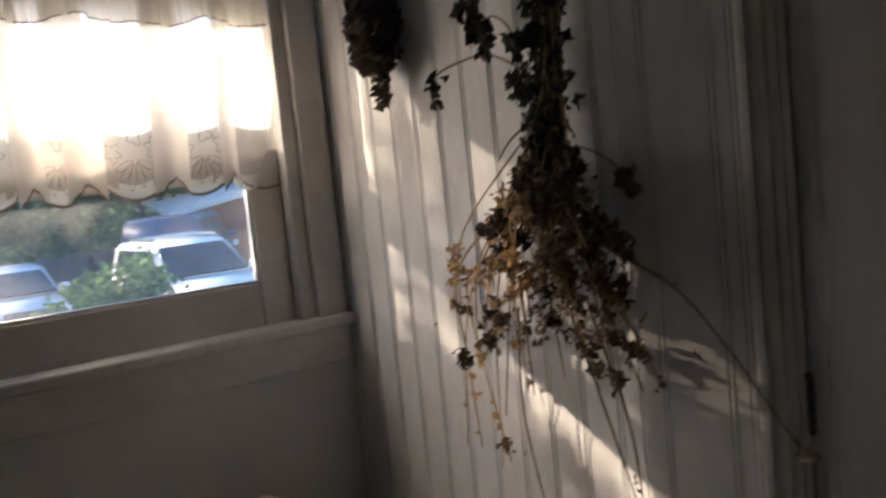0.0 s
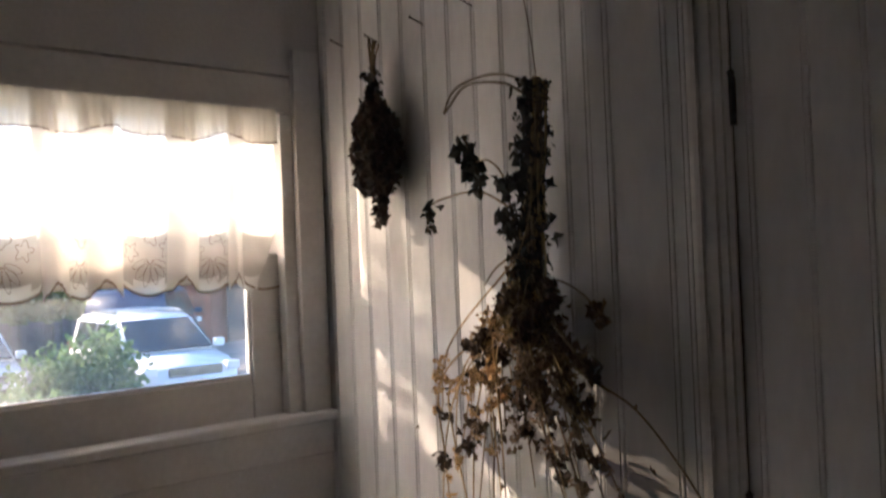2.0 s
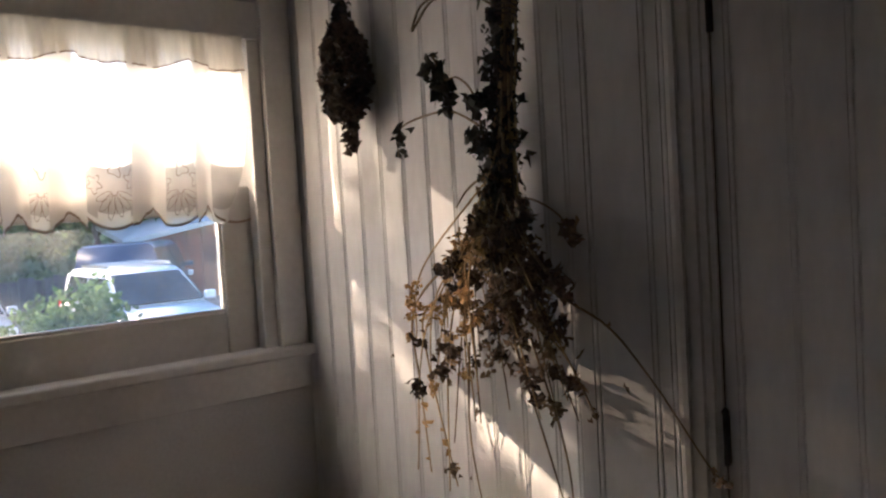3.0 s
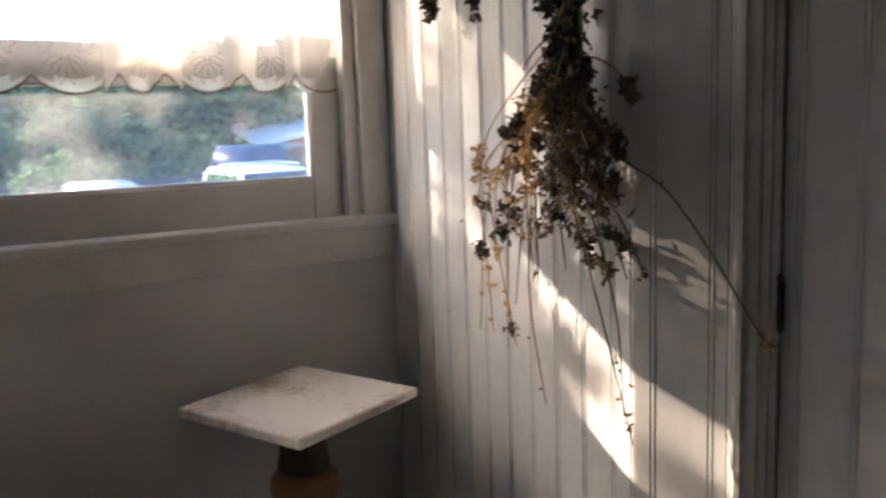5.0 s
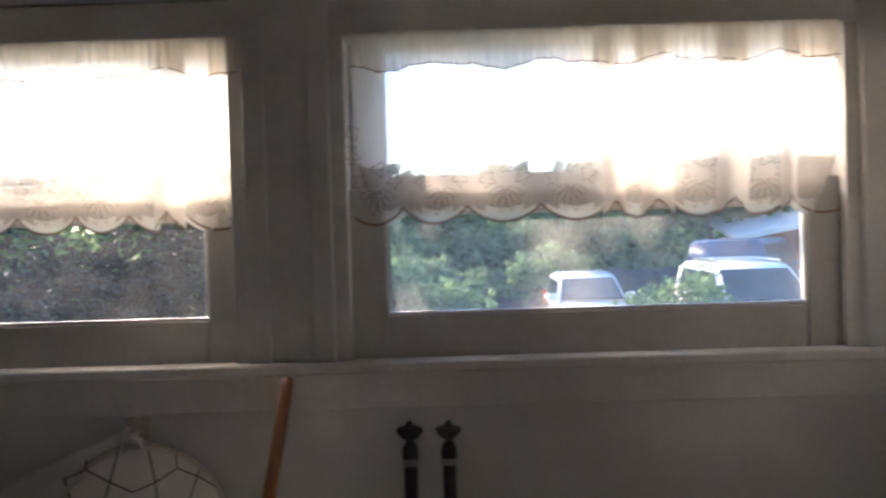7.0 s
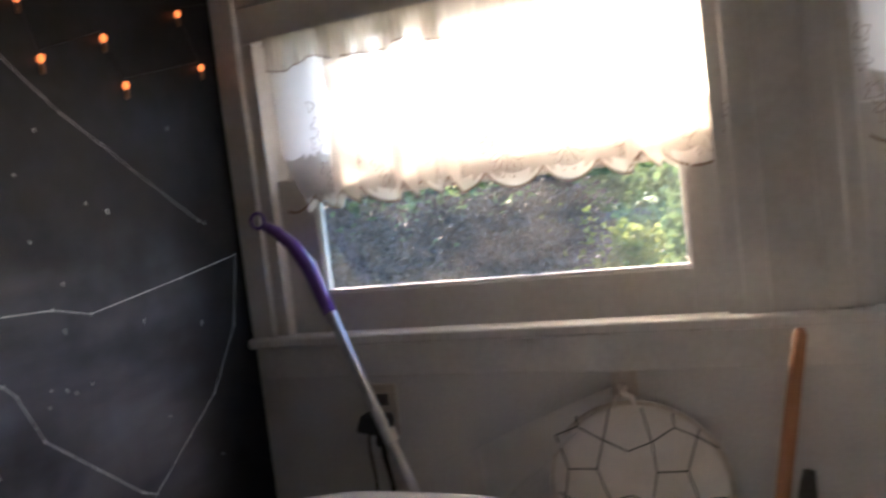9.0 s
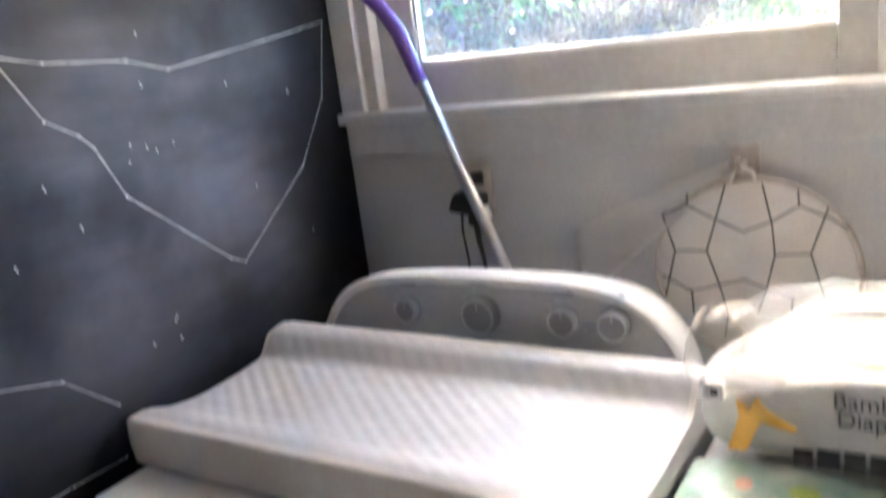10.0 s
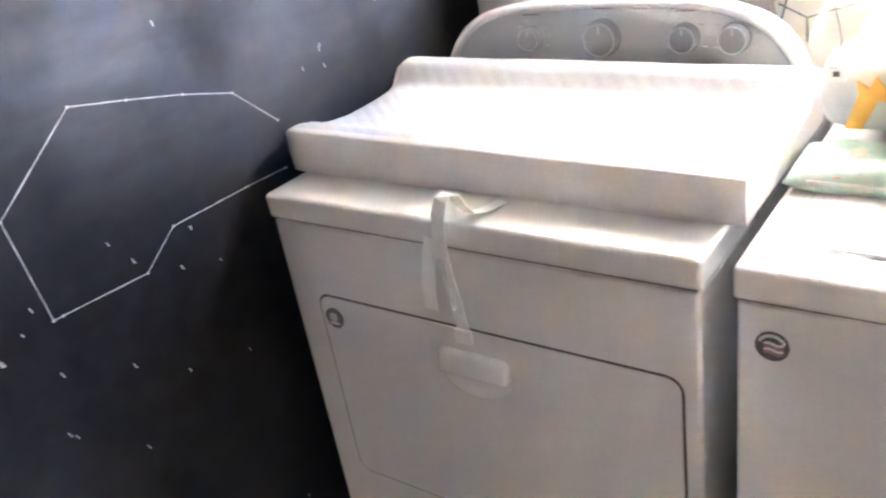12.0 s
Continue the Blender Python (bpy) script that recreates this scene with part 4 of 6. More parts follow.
for j in range(ny + 1):
    p = 0.012 + (0.366 - 0.012) * j / ny
    row = []
    for i in range(nx + 1):
        x = PX0 + 0.008 + (PX1 - PX0 - 0.016) * i / nx
        a, b = ((x + p * 1.15) / 0.033) % 1, ((x - p * 0.6) / 0.05) % 1
        da, db = min(a, 1 - a), min(b, 1 - b)
        puff = 0.0030 * (1 - (1 - 2 * da) ** 4) * (0.70 + 0.30 * (1 - (1 - 2 * db) ** 5))
        fade = min(1, j / 3, (ny - j) / 3, i / 4, (nx - i) / 4)
        row.append(bm.verts.new((x, PY0 + p, PZ + pad_top(p) * slope(p, i / nx) + 0.0015 + puff * fade + 0.0012 * noise.noise((x * 22, p * 22, 0)))))
    rows.append(row)
for a, b in zip(rows, rows[1:]):
    for i in range(nx):
        bm.faces.new((a[i], a[i + 1], b[i + 1], b[i]))
part("quilted_cover", bm, QUILT, pad, "white diagonally quilted cover", True)


def ribbon(points, wide, thick, across=(1, 0, 0)):
    """A flat strap through points."""
    bm = bmesh.new()
    rows = []
    pts = [Vector(p) for p in points]
    for i, p in enumerate(pts):
        d = (pts[min(i + 1, len(pts) - 1)] - pts[max(i - 1, 0)]).normalized()
        ac = Vector(across)
        ac = (ac - d * ac.dot(d)).normalized()
        up = d.cross(ac) * thick / 2
        rows.append([bm.verts.new(p + s * ac * wide / 2 + t * up) for s, t in ((-1, -1), (1, -1), (1, 1), (-1, 1))])
    for a, b in zip(rows, rows[1:]):
        for k in range(4):
            bm.faces.new((a[k], a[(k + 1) % 4], b[(k + 1) % 4], b[k]))
    bm.faces.new(rows[0][::-1]), bm.faces.new(rows[-1])
    bmesh.ops.recalc_face_normals(bm, faces=bm.faces)
    return bm


yf = DF - 0.006
strap = part("strap", ribbon([(-1.868, -0.775, 0.9175), (-1.878, -0.81, 0.918), (-1.887, -0.832, 0.923), (-1.891, -0.845, 0.940), (-1.895, -0.852, 0.957), (-1.900, -0.861, 0.9635), (-1.905, -0.871, 0.957), (-1.910, -0.876, 0.935), (-1.914, -0.876, 0.905), (-1.919, -0.870, 0.87), (-1.921, -0.864, 0.83), (-1.919, yf, 0.79), (-1.916, yf, 0.755), (-1.915, yf + 0.004, 0.724)], 0.022, 0.0016), STRAP, pad, "white webbing strap hanging over the dryer front")
part("care_label", ribbon([(-1.930, -0.874, 0.895), (-1.946, -0.868, 0.86), (-1.958, -0.866, 0.81), (-1.962, -0.864, 0.768)], 0.024, 0.0008), STRAP, strap, "folded white care label")
part("strap_buckle", box((-1.931, -0.8595, 0.712), (-1.901, -0.8515, 0.738), 0.003), SHELL, strap, "white plastic buckle")
for k in range(2):
    z = 0.845 - 0.052 * k
    for i in range(3):
        x = -1.925 + 0.0032 * i + 0.003 * k
        part("label_print", box((x, -0.8705 + 0.004 * k, z - 0.018), (x + 0.0014, -0.8693 + 0.004 * k, z + 0.018), 0, turn=0), GREY, strap)

# ---- packs on the washer ----
wipes = thing("wipes_pack", (-1.40, -0.585, 0.915), "green and white soft pack of wipes on washer", "wipes pack")


def pillow(x0, x1, y0, y1, z0, z1, crinkle, seed, nx=44, ny=24, power=3.0):
    """A soft filled pack with pinched ends and creased film."""
    bm = bmesh.new()
    top, low = [], []
    for j in range(ny + 1):
        ra, rb = [], []
        for i in range(nx + 1):
            s, t = 2 * i / nx - 1, 2 * j / ny - 1
            k = ((1 - abs(s) ** power) * (1 - abs(t) ** power)) ** 0.45
            x, yy = x0 + (x1 - x0) * i / nx, y0 + (y1 - y0) * j / ny
            c = crinkle * (noise.noise((x * 22, yy * 22, seed)) + 0.5 * noise.noise((x * 60, yy * 60, seed + 5)))
            mid = z0 + 0.3 * (z1 - z0)
            ra.append(bm.verts.new((x + c * 0.4, yy + c * 0.4, mid + (z1 - mid) * k + c * min(1, 3 * k))))
            rb.append(bm.verts.new((x + c * 0.4, yy + c * 0.4, max(z0, mid - (mid - z0) * min(1, 2.2 * k)))) if 0 < i < nx and 0 < j < ny else ra[-1])
        top.append(ra), low.append(rb)
    for j in range(ny):
        for i in range(nx):
            bm.faces.new((top[j][i], top[j][i + 1], top[j + 1][i + 1], top[j + 1][i]))
            f = [low[j][i], low[j + 1][i], low[j + 1][i + 1], low[j][i + 1]]
            try:
                bm.faces.new(f)
            except ValueError:
                pass
    bmesh.ops.recalc_face_normals(bm, faces=bm.faces)
    return bm


part("wipes_body", pillow(-1.518, -1.300, -0.65, -0.52, 0.9195, 0.957, 0.005, 3), WIPES, wipes, "", True)
for x, yy, m, w in ((-1.455, -0.638, PEACH, 0.018), (-1.385, -0.634, LIME, 0.04), (-1.335, -0.636, LIME, 0.02), (-1.44, -0.598, PEACH, 0.02), (-1.375, -0.6, LIME, 0.035)):
    z = 0.944 if yy < -0.62 else 0.957
    part("printed_patch", prism([(x + w * 0.5 * math.cos(a), yy + 0.010 * math.sin(a), z + 0.25 * 0.010 * math.sin(a)) for a in [2 * math.pi * k / 12 for k in range(12)]], (0, -0.0006, 0.0012)), m, wipes)
part("printed_band", box((-1.495, -0.6485, 0.9275), (-1.315, -0.6465, 0.929), 0), LIME, wipes)
part("printed_band", box((-1.49, -0.6495, 0.931), (-1.30, -0.6465, 0.9365), 0.001), SHELL, wipes)

bag = thing("diaper_pack", (-1.25, -0.45, 0.96), "white diaper pack in clear film with yellow print", "diaper pack")


def block(x0, x1, y0, y1, z0, z1, seed, crinkle=0.004):
    """A full soft block with bulging faces and creases."""
    bm = box((x0, y0, z0), (x1, y1, z1))
    bmesh.ops.subdivide_edges(bm, edges=bm.edges[:], cuts=22, use_grid_fill=True)
    c, h = Vector(((x0 + x1) / 2, (y0 + y1) / 2, (z0 + z1) / 2)), Vector(((x1 - x0) / 2, (y1 - y0) / 2, (z1 - z0) / 2))
    for v in bm.verts:
        p = Vector([(v.co[i] - c[i]) / h[i] for i in range(3)])
        r = max(1e-6, (abs(p.x) ** 5 + abs(p.y) ** 5 + abs(p.z) ** 5) ** 0.2)
        q = p / r * (0.94 + 0.06 * max(abs(p.x), abs(p.y), abs(p.z)))
        w = crinkle * (noise.noise(v.co * 17 + Vector((seed, 0, 0))) + 0.6 * noise.noise(v.co * 45))
        v.co = c + Vector([q[i] * h[i] for i in range(3)]) + q.normalized() * w
    for v in bm.verts:
        k = (v.co.x - x0) / (x1 - x0)
        v.co.z = max(z0 + (v.co.z - z0) * (0.80 + 0.36 * min(k, 0.6)), z0 + 0.001)
    return bm


BY = -0.548
part("pack_body", block(-1.512, -1.05, BY, -0.355, 0.9585, 1.082, 1, 0.008), PACK, bag, "", True)
part("pack_shoulder", block(-1.40, -1.06, BY + 0.035, -0.375, 1.02, 1.088, 3, 0.012), PACKTOP, bag, "pale yellow printed top of the pack", True)
wrap = part("clear_wrap", block(-1.468, -1.04, BY - 0.002, -0.35, 1.045, 1.140, 6, 0.022), HAZY, bag, "crumpled clear plastic wrap")
corner = pillow(-1.518, -1.40, BY - 0.008, BY + 0.07, 1.052, 1.140, 0.020, 8, 26, 18)
part("wrap_corner", corner, HAZY, bag, "crumpled corner of clear film")
sticker = part("end_label", box((-1.490, BY - 0.008, 1.036), (-1.470, BY + 0.004, 1.057)), SHELL, bag, "small white sticker")
part("label_mark", box((-1.484, BY - 0.009, 1.043), (-1.476, BY - 0.007, 1.050)), PRINT, sticker)
FY = BY - 0.0035
star = [(x - 0.016, z) for x, z in ((-1.452, 0.972), (-1.430, 0.972), (-1.413, 1.012), (-1.376, 1.004), (-1.374, 1.008), (-1.406, 1.026), (-1.418, 1.042), (-1.426, 1.026), (-1.440, 1.036), (-1.437, 1.018))]
part("star_print", prism([(x, FY, z) for x, z in star], (0, 0.006, 0)), GOLD, bag, "yellow-orange star print")
for x0, w, z1 in ((-1.394, 0.020, 0.982), (-1.369, 0.023, 0.985), (-1.341, 0.021, 0.986), (-1.315, 0.020, 0.986)):
    part("print_bar", box((x0, FY - 0.001, 0.964), (x0 + w, FY + 0.006, z1)), PRINT, bag)
for word, x, z in (("Bamboo", -1.353, 1.042), ("Diapers", -1.349, 1.020)):
    cu = bpy.data.curves.new("pack_lettering", "FONT")
    cu.body, cu.size, cu.extrude = word, 0.027, 0.0004
    tmp = bpy.data.objects.new("lettering_source", cu)
    scene.collection.objects.link(tmp)
    me = bpy.data.meshes.new_from_object(tmp.evaluated_get(bpy.context.evaluated_depsgraph_get()))
    scene.collection.objects.unlink(tmp)
    bpy.data.objects.remove(tmp)
    me.transform(Matrix.Translation((x, FY - 0.0005, z)) @ Matrix.Rotation(radians(90), 4, "X"))
    bm = bmesh.new()
    bm.from_mesh(me)
    part("pack_lettering", bm, PRINT, bag, "grey printed word")

# ---- plant stand in the corner ----
stand = thing("pedestal_stand", (-0.347, -0.262, 0), "pedestal plant stand with worn square stone top", "plant stand")
A = Vector((-0.347, -0.262, 0))
bm = box((A.x - 0.158, A.y - 0.158, 1.0225), (A.x + 0.158, A.y + 0.158, 1.043), 0.006, 3, radians(23), A)
for v in bm.verts:
    v.co += Vector((0, 0, 0.0025 * noise.noise(v.co * 14))) + 0.003 * Vector((noise.noise(v.co * 30), noise.noise(v.co * 31 + Vector((3, 0, 0))), 0))
part("stone_top", bm, MARBLE, stand, "worn cream stone top with chipped edges")
part("neck", lathe([(0.058, 1.0222), (0.058, 1.008), (0.047, 1.0), (0.045, 0.975), (0.046, 0.93), (0.05, 0.915), (0.05, 0.905), (0.043, 0.9)], A, 28), TURNED, stand, "dark turned neck", True)
part("column", lathe([(0.044, 0.9), (0.062, 0.89), (0.068, 0.87), (0.056, 0.84), (0.042, 0.80), (0.038, 0.62), (0.044, 0.4), (0.058, 0.25), (0.062, 0.2), (0.05, 0.16)], A, 28), RUST, stand, "rust-coloured turned column", True)
part("base", lathe([(0.05, 0.16), (0.09, 0.13), (0.13, 0.08), (0.15, 0.05), (0.15, 0.0)], A, 28), TURNED, stand, "", True)

# ---- taps on the wall, handles, mop ----


def tap(x, parent_label):
    t = thing("wall_tap", (x, -0.05, 1.0), parent_label, "tap", "washer taps")
    y0 = -0.062
    part("supply_pipe", tube([(x, y0, 0.6), (x, y0, 1.14)], 0.0135, 12), IRON, t, "", True)
    part("valve_body", lathe([(0.012, 1.14), (0.016, 1.15), (0.016, 1.175), (0.012, 1.185), (0.0075, 1.192), (0.0075, 1.206)], (x, y0), 14), IRON, t, "", True)
    rings = []
    bm = bmesh.new()
    for r, z in ((0.008, 1.194), (0.014, 1.198), (0.021, 1.208), (0.023, 1.215), (0.018, 1.22), (0.009, 1.218)):
        rings.append([bm.verts.new((x + r * (1 + 0.16 * math.cos(6 * a)) * math.cos(a), y0 + r * (1 + 0.16 * math.cos(6 * a)) * math.sin(a), z)) for a in [2 * math.pi * k / 36 for k in range(36)]])
    for a, b in zip(rings, rings[1:]):
        for k in range(36):
            bm.faces.new((a[k], a[(k + 1) % 36], b[(k + 1) % 36], b[k]))
    bm.faces.new(rings[0]), bm.faces.new(rings[-1])
    bmesh.ops.recalc_face_normals(bm, faces=bm.faces)
    part("tap_wheel", bm, IRON, t, "dark lobed tap wheel", True)
    part("wheel_screw", lathe([(0.0065, 1.216), (0.0065, 1.228), (0.002, 1.232)], (x, y0), 8), IRON, t)
    part("wall_flange", tube([(x, y0, 1.13), (x, -0.002, 1.13)], 0.010, 10), IRON, t)
    part("hose_collar", lathe([(0.0145, 1.145), (0.0165, 1.148), (0.0165, 1.158), (0.0145, 1.161)], (x, y0), 14), KNOBGREY, t, "bright metal hose collar")


tap(-0.997, "dark iron wall tap with lobed wheel")
tap(-0.921, "dark iron wall tap with lobed wheel")
part_b = thing("broom_handle", (-1.25, -0.07, 0.95), "orange-brown wooden handle leaning under the sill", "broom")
part("handle", tube([(-1.46, -0.16, 0.05), (-1.345, -0.11, 0.7), (-1.254, -0.07, 1.20), (-1.233, -0.0605, 1.315), (-1.232, -0.06, 1.325)], [0.014, 0.014, 0.0135, 0.012, 0.007], 12), BROOM, part_b, "", True)
part("grip_cap", tube([(-1.285, -0.13, 0.72), (-1.262, -0.115, 0.9), (-1.243, -0.10, 1.05), (-1.238, -0.098, 1.09)], [0.015, 0.016, 0.016, 0.010], 12), RUBBER, part_b, "black rubber grip", True)

mop = thing("mop", (-2.05, -0.06, 0.05), "mop with bent purple grip and silver pole leaning", "mop")
J = Vector((-2.155, -0.052, 1.414))
part("pole", tube([(-1.66, -0.16, 0.05), (-1.965, -0.098, 0.985), (J.x + 0.004, J.y - 0.001, J.z - 0.012)], 0.0125, 14), STEEL, mop, "", True)
grip = part("grip", tube([J + Vector((0.004, 0, -0.016)), J + Vector((-0.014, 0, 0.03)), J + Vector((-0.036, 0.003, 0.085)), J + Vector((-0.07, 0.004, 0.135)), J + Vector((-0.105, 0.004, 0.166)), J + Vector((-0.138, 0.004, 0.184))], [0.0145, 0.016, 0.0165, 0.0155, 0.0135, 0.011], 14), PURPLE, mop, "bent purple plastic grip", True)
ring = [J + Vector((-0.152 + 0.017 * math.cos(a), 0.004, 0.196 + 0.017 * math.sin(a))) for a in [2 * math.pi * k / 20 - 0.8 for k in range(21)]]
part("hang_ring", tube(ring, 0.0042, 8), PURPLE, grip, "", True)
part("pole_collar", tube([(-2.020, -0.0885, 1.13), (-2.029, -0.086, 1.155)], 0.0148, 14), SHELL, mop)

outlet = thing("wall_outlet", (-2.06, 0, 1.16), "beige wall outlet plate above the dryer", "outlet")
part("plate", box((-2.112, -0.007, 1.115), (-2.042, -0.0005, 1.23), 0.003), SOCKET, outlet)
for z in (1.15, 1.195):
    part("receptacle", box((-2.092, -0.0085, z - 0.013), (-2.062, -0.0065, z + 0.013), 0.002), DARKGAP, outlet)
adapter = thing("plug_adapter", (-2.1, -0.03, 1.15), "black plug adapter with hanging cords", "plug")
bm = prism([(-2.135, -0.008, 1.132), (-2.075, -0.008, 1.122), (-2.052, -0.008, 1.14), (-2.052, -0.008, 1.168), (-2.118, -0.008, 1.170)], (0, -0.034, 0))
bmesh.ops.bevel(bm, geom=bm.edges[:], offset=0.004, segments=2, affect="EDGES")
part("adapter_body", bm, RUBBER, adapter)
bm = prism([(-2.078, -0.043, 1.108), (-2.046, -0.043, 1.104), (-2.040, -0.043, 1.165), (-2.072, -0.043, 1.170)], (0, -0.02, 0))
bmesh.ops.bevel(bm, geom=bm.edges[:], offset=0.004, segments=2, affect="EDGES")
part("plug_body", bm, RUBBER, adapter)
part("cord", tube([(-2.108, -0.028, 1.13), (-2.108, -0.034, 1.09), (-2.101, -0.035, 1.03), (-2.098, -0.04, 0.96), (-2.07, -0.06, 0.8)], 0.003, 8), RUBBER, adapter, "", True)
part("cord", tube([(-2.062, -0.053, 1.11), (-2.060, -0.055, 1.08), (-2.052, -0.055, 1.03), (-2.045, -0.055, 0.96), (-2.02, -0.06, 0.8)], [0.008, 0.006, 0.0045, 0.004, 0.004], 8), RUBBER, adapter, "", True)

# ---- round tote with line print, hung behind the washer ----
tote = thing("round_tote", (-1.535, -0.04, 1.1), "round pale cloth tote printed with dark cell lines", "tote bag")
TC, TR = Vector((-1.535, -0.045, 1.03)), 0.168
bm = bmesh.new()
rings = []
for r, q in ((0.02, 0.014), (0.5, 0.013), (0.8, 0.008), (0.95, 0.002), (1.0, -0.006), (0.95, -0.014), (0.7, -0.02), (0.02, -0.02)):
    rings.append([bm.verts.new(TC + Vector((TR * r * (1 + 0.012 * math.sin(3 * a)) * math.cos(a), -q * 1.2 + 0.002 * noise.noise((r * 4, a * 2, 1)), TR * 0.965 * r * math.sin(a)))) for a in [2 * math.pi * k / 48 for k in range(48)]])
for a, b in zip(rings, rings[1:]):
    for k in range(48):
        bm.faces.new((a[k], a[(k + 1) % 48], b[(k + 1) % 48], b[k]))
bm.faces.new(rings[0]), bm.faces.new(rings[-1])
bmesh.ops.recalc_face_normals(bm, faces=bm.faces)
part("tote_body", bm, CLOTH, tote, "", True)
part("tote_rim", tube([TC + Vector((TR * 1.005 * math.cos(a), 0.004, TR * 0.97 * math.sin(a))) for a in [2 * math.pi * k / 48 for k in range(49)]], 0.005, 6), SOCKET, tote, "darker stitched rim", True)
cells = [[(-1.686, 1.132), (-1.664, 1.068), (-1.687, 0.979)], [(-1.664, 1.068), (-1.608, 1.071)], [(-1.575, 1.185), (-1.590, 1.13), (-1.608, 1.071), (-1.588, 1.01), (-1.575, 0.956), (-1.583, 0.91)], [(-1.515, 1.186), (-1.500, 1.12), (-1.496, 1.067), (-1.512, 1.0), (-1.526, 0.961)], [(-1.496, 1.067), (-1.441, 1.07)], [(-1.415, 1.146), (-1.441, 1.07), (-1.422, 1.0), (-1.415, 0.97)], [(-1.686, 1.132), (-1.640, 1.15), (-1.595, 1.128), (-1.546, 1.106), (-1.500, 1.124), (-1.458, 1.15), (-1.415, 1.13), (-1.385, 1.11)], [(-1.640, 1.15), (-1.640, 1.17)], [(-1.458, 1.15), (-1.460, 1.175)], [(-1.69, 1.02), (-1.637, 0.995), (-1.588, 1.01), (-1.546, 1.022), (-1.47, 0.99), (-1.40, 1.02), (-1.375, 1.02)], [(-1.637, 0.995), (-1.636, 0.95)], [(-1.47, 0.99), (-1.472, 0.955)]]
for path in cells:
    part("printed_line", tube([(x, TC.y - 0.0175 + 0.012 * (math.hypot(x - TC.x, z - TC.z) / TR) ** 3, z) for x, z in path], 0.0016, 5), DARKGAP, tote)
part("tote_loop", ribbon([(-1.565, -0.05, 1.185), (-1.562, -0.05, 1.205), (-1.548, -0.052, 1.216), (-1.530, -0.05, 1.205), (-1.525, -0.05, 1.186)], 0.02, 0.003, (0, 1, 0)), CLOTH, tote)
hook = thing("wall_hook", (-1.55, 0, 1.22), "small double wall hook with pale cap", "hook")
part("hook_plate", box((-1.575, -0.008, 1.195), (-1.525, -0.0005, 1.245), 0.003), SOCKET, hook)
part("hook_arm", tube([(-1.55, -0.004, 1.215), (-1.55, -0.04, 1.205), (-1.55, -0.058, 1.212), (-1.55, -0.062, 1.232)], 0.005, 8), SOCKET, hook, "", True)
sleeve = thing("hanging_cloth", (-1.75, -0.03, 1.1), "pale folded cloth hanging from the wall hook", "cloth")
bm = bmesh.new()
rows = []
for i in range(17):
    t = i / 16
    top = Vector((-1.57 - 0.295 * t, -0.03 - 0.012 * math.sin(3 * t), 1.222 - 0.098 * t - 0.03 * t * t))
    wide = 0.03 + 0.10 * t
    rows.append([bm.verts.new(top + Vector((0.03 * s * t, -0.008 * math.sin(6 * s + 4 * t) - 0.006, -wide * s))) for s in [k / 8 for k in range(9)]])
for a, b in zip(rows, rows[1:]):
    for k in range(8):
        bm.faces.new((a[k], a[k + 1], b[k + 1], b[k]))
bmesh.ops.solidify(bm, geom=bm.faces[:], thickness=0.004)
part("cloth_sheet", bm, THIN, sleeve, "", True)

# ---- nails ----
for yy, z in ((-0.102, 2.138), (-0.230, 2.119), (-0.382, 2.118), (-0.523, 2.117), (-0.670, 2.114)):
    nl = thing("nail", (0, yy, z), "bent steel nail in the board wall", "nail", "nails in a row")
    part("shank", tube([(0.006, yy, z - 0.004), (-0.016, yy + 0.003, z + 0.004), (-0.026, yy + 0.006, z + 0.009)], 0.0015, 6), NAIL, nl)
    part("nail_head", tube([(-0.026, yy + 0.006, z + 0.009), (-0.0275, yy + 0.0063, z + 0.0096)], 0.0032, 8), NAIL, nl)

# ---- dried herbs ----


def spline(pts, n):
    """Points along a smooth line through the given ones."""
    P = [np.array(p, float) for p in pts]
    P = [2 * P[0] - P[1]] + P + [2 * P[-1] - P[-2]]
    out = []
    for k in range(1, len(P) - 2):
        for t in np.linspace(0, 1, n, endpoint=False):
            a, b, c, d = P[k - 1 : k + 3]
            out.append(0.5 * (2 * b + (c - a) * t + (2 * a - 5 * b + 4 * c - d) * t**2 + (3 * b - a - 3 * c + d) * t**3))
    return out + [P[-2]]


herb = thing("dried_herb_bunch", (-0.05, -0.70, 1.94), "large bunch of dried brown herbs hanging upside down", "dried herbs")
hr = np.random.default_rng(7)
# (path, leaf start, leaf count, leaf size, kind): y, z with x out from the wall
HANG = (-0.045, -0.716, 1.945)
stems = []
ENDS = [(-0.470, 1.17), (-0.49, 1.30), (-0.48, 1.40), (-0.51, 1.33), (-0.53, 1.22), (-0.552, 1.15), (-0.56, 1.35), (-0.585, 1.29), (-0.61, 1.38), (-0.615, 1.275), (-0.64, 1.33), (-0.66, 1.40), (-0.675, 1.30), (-0.70, 1.36), (-0.715, 1.42), (-0.735, 1.30), (-0.752, 1.38), (-0.765, 1.27), (-0.785, 1.42), (-0.795, 1.31), (-0.81, 1.36), (-0.815, 1.47), (-0.70, 1.47), (-0.62, 1.46), (-0.56, 1.45), (-0.66, 1.50), (-0.75, 1.49), (-0.78, 1.50), (-0.73, 1.44), (-0.64, 1.43), (-0.765, 1.33), (-0.54, 1.42)]
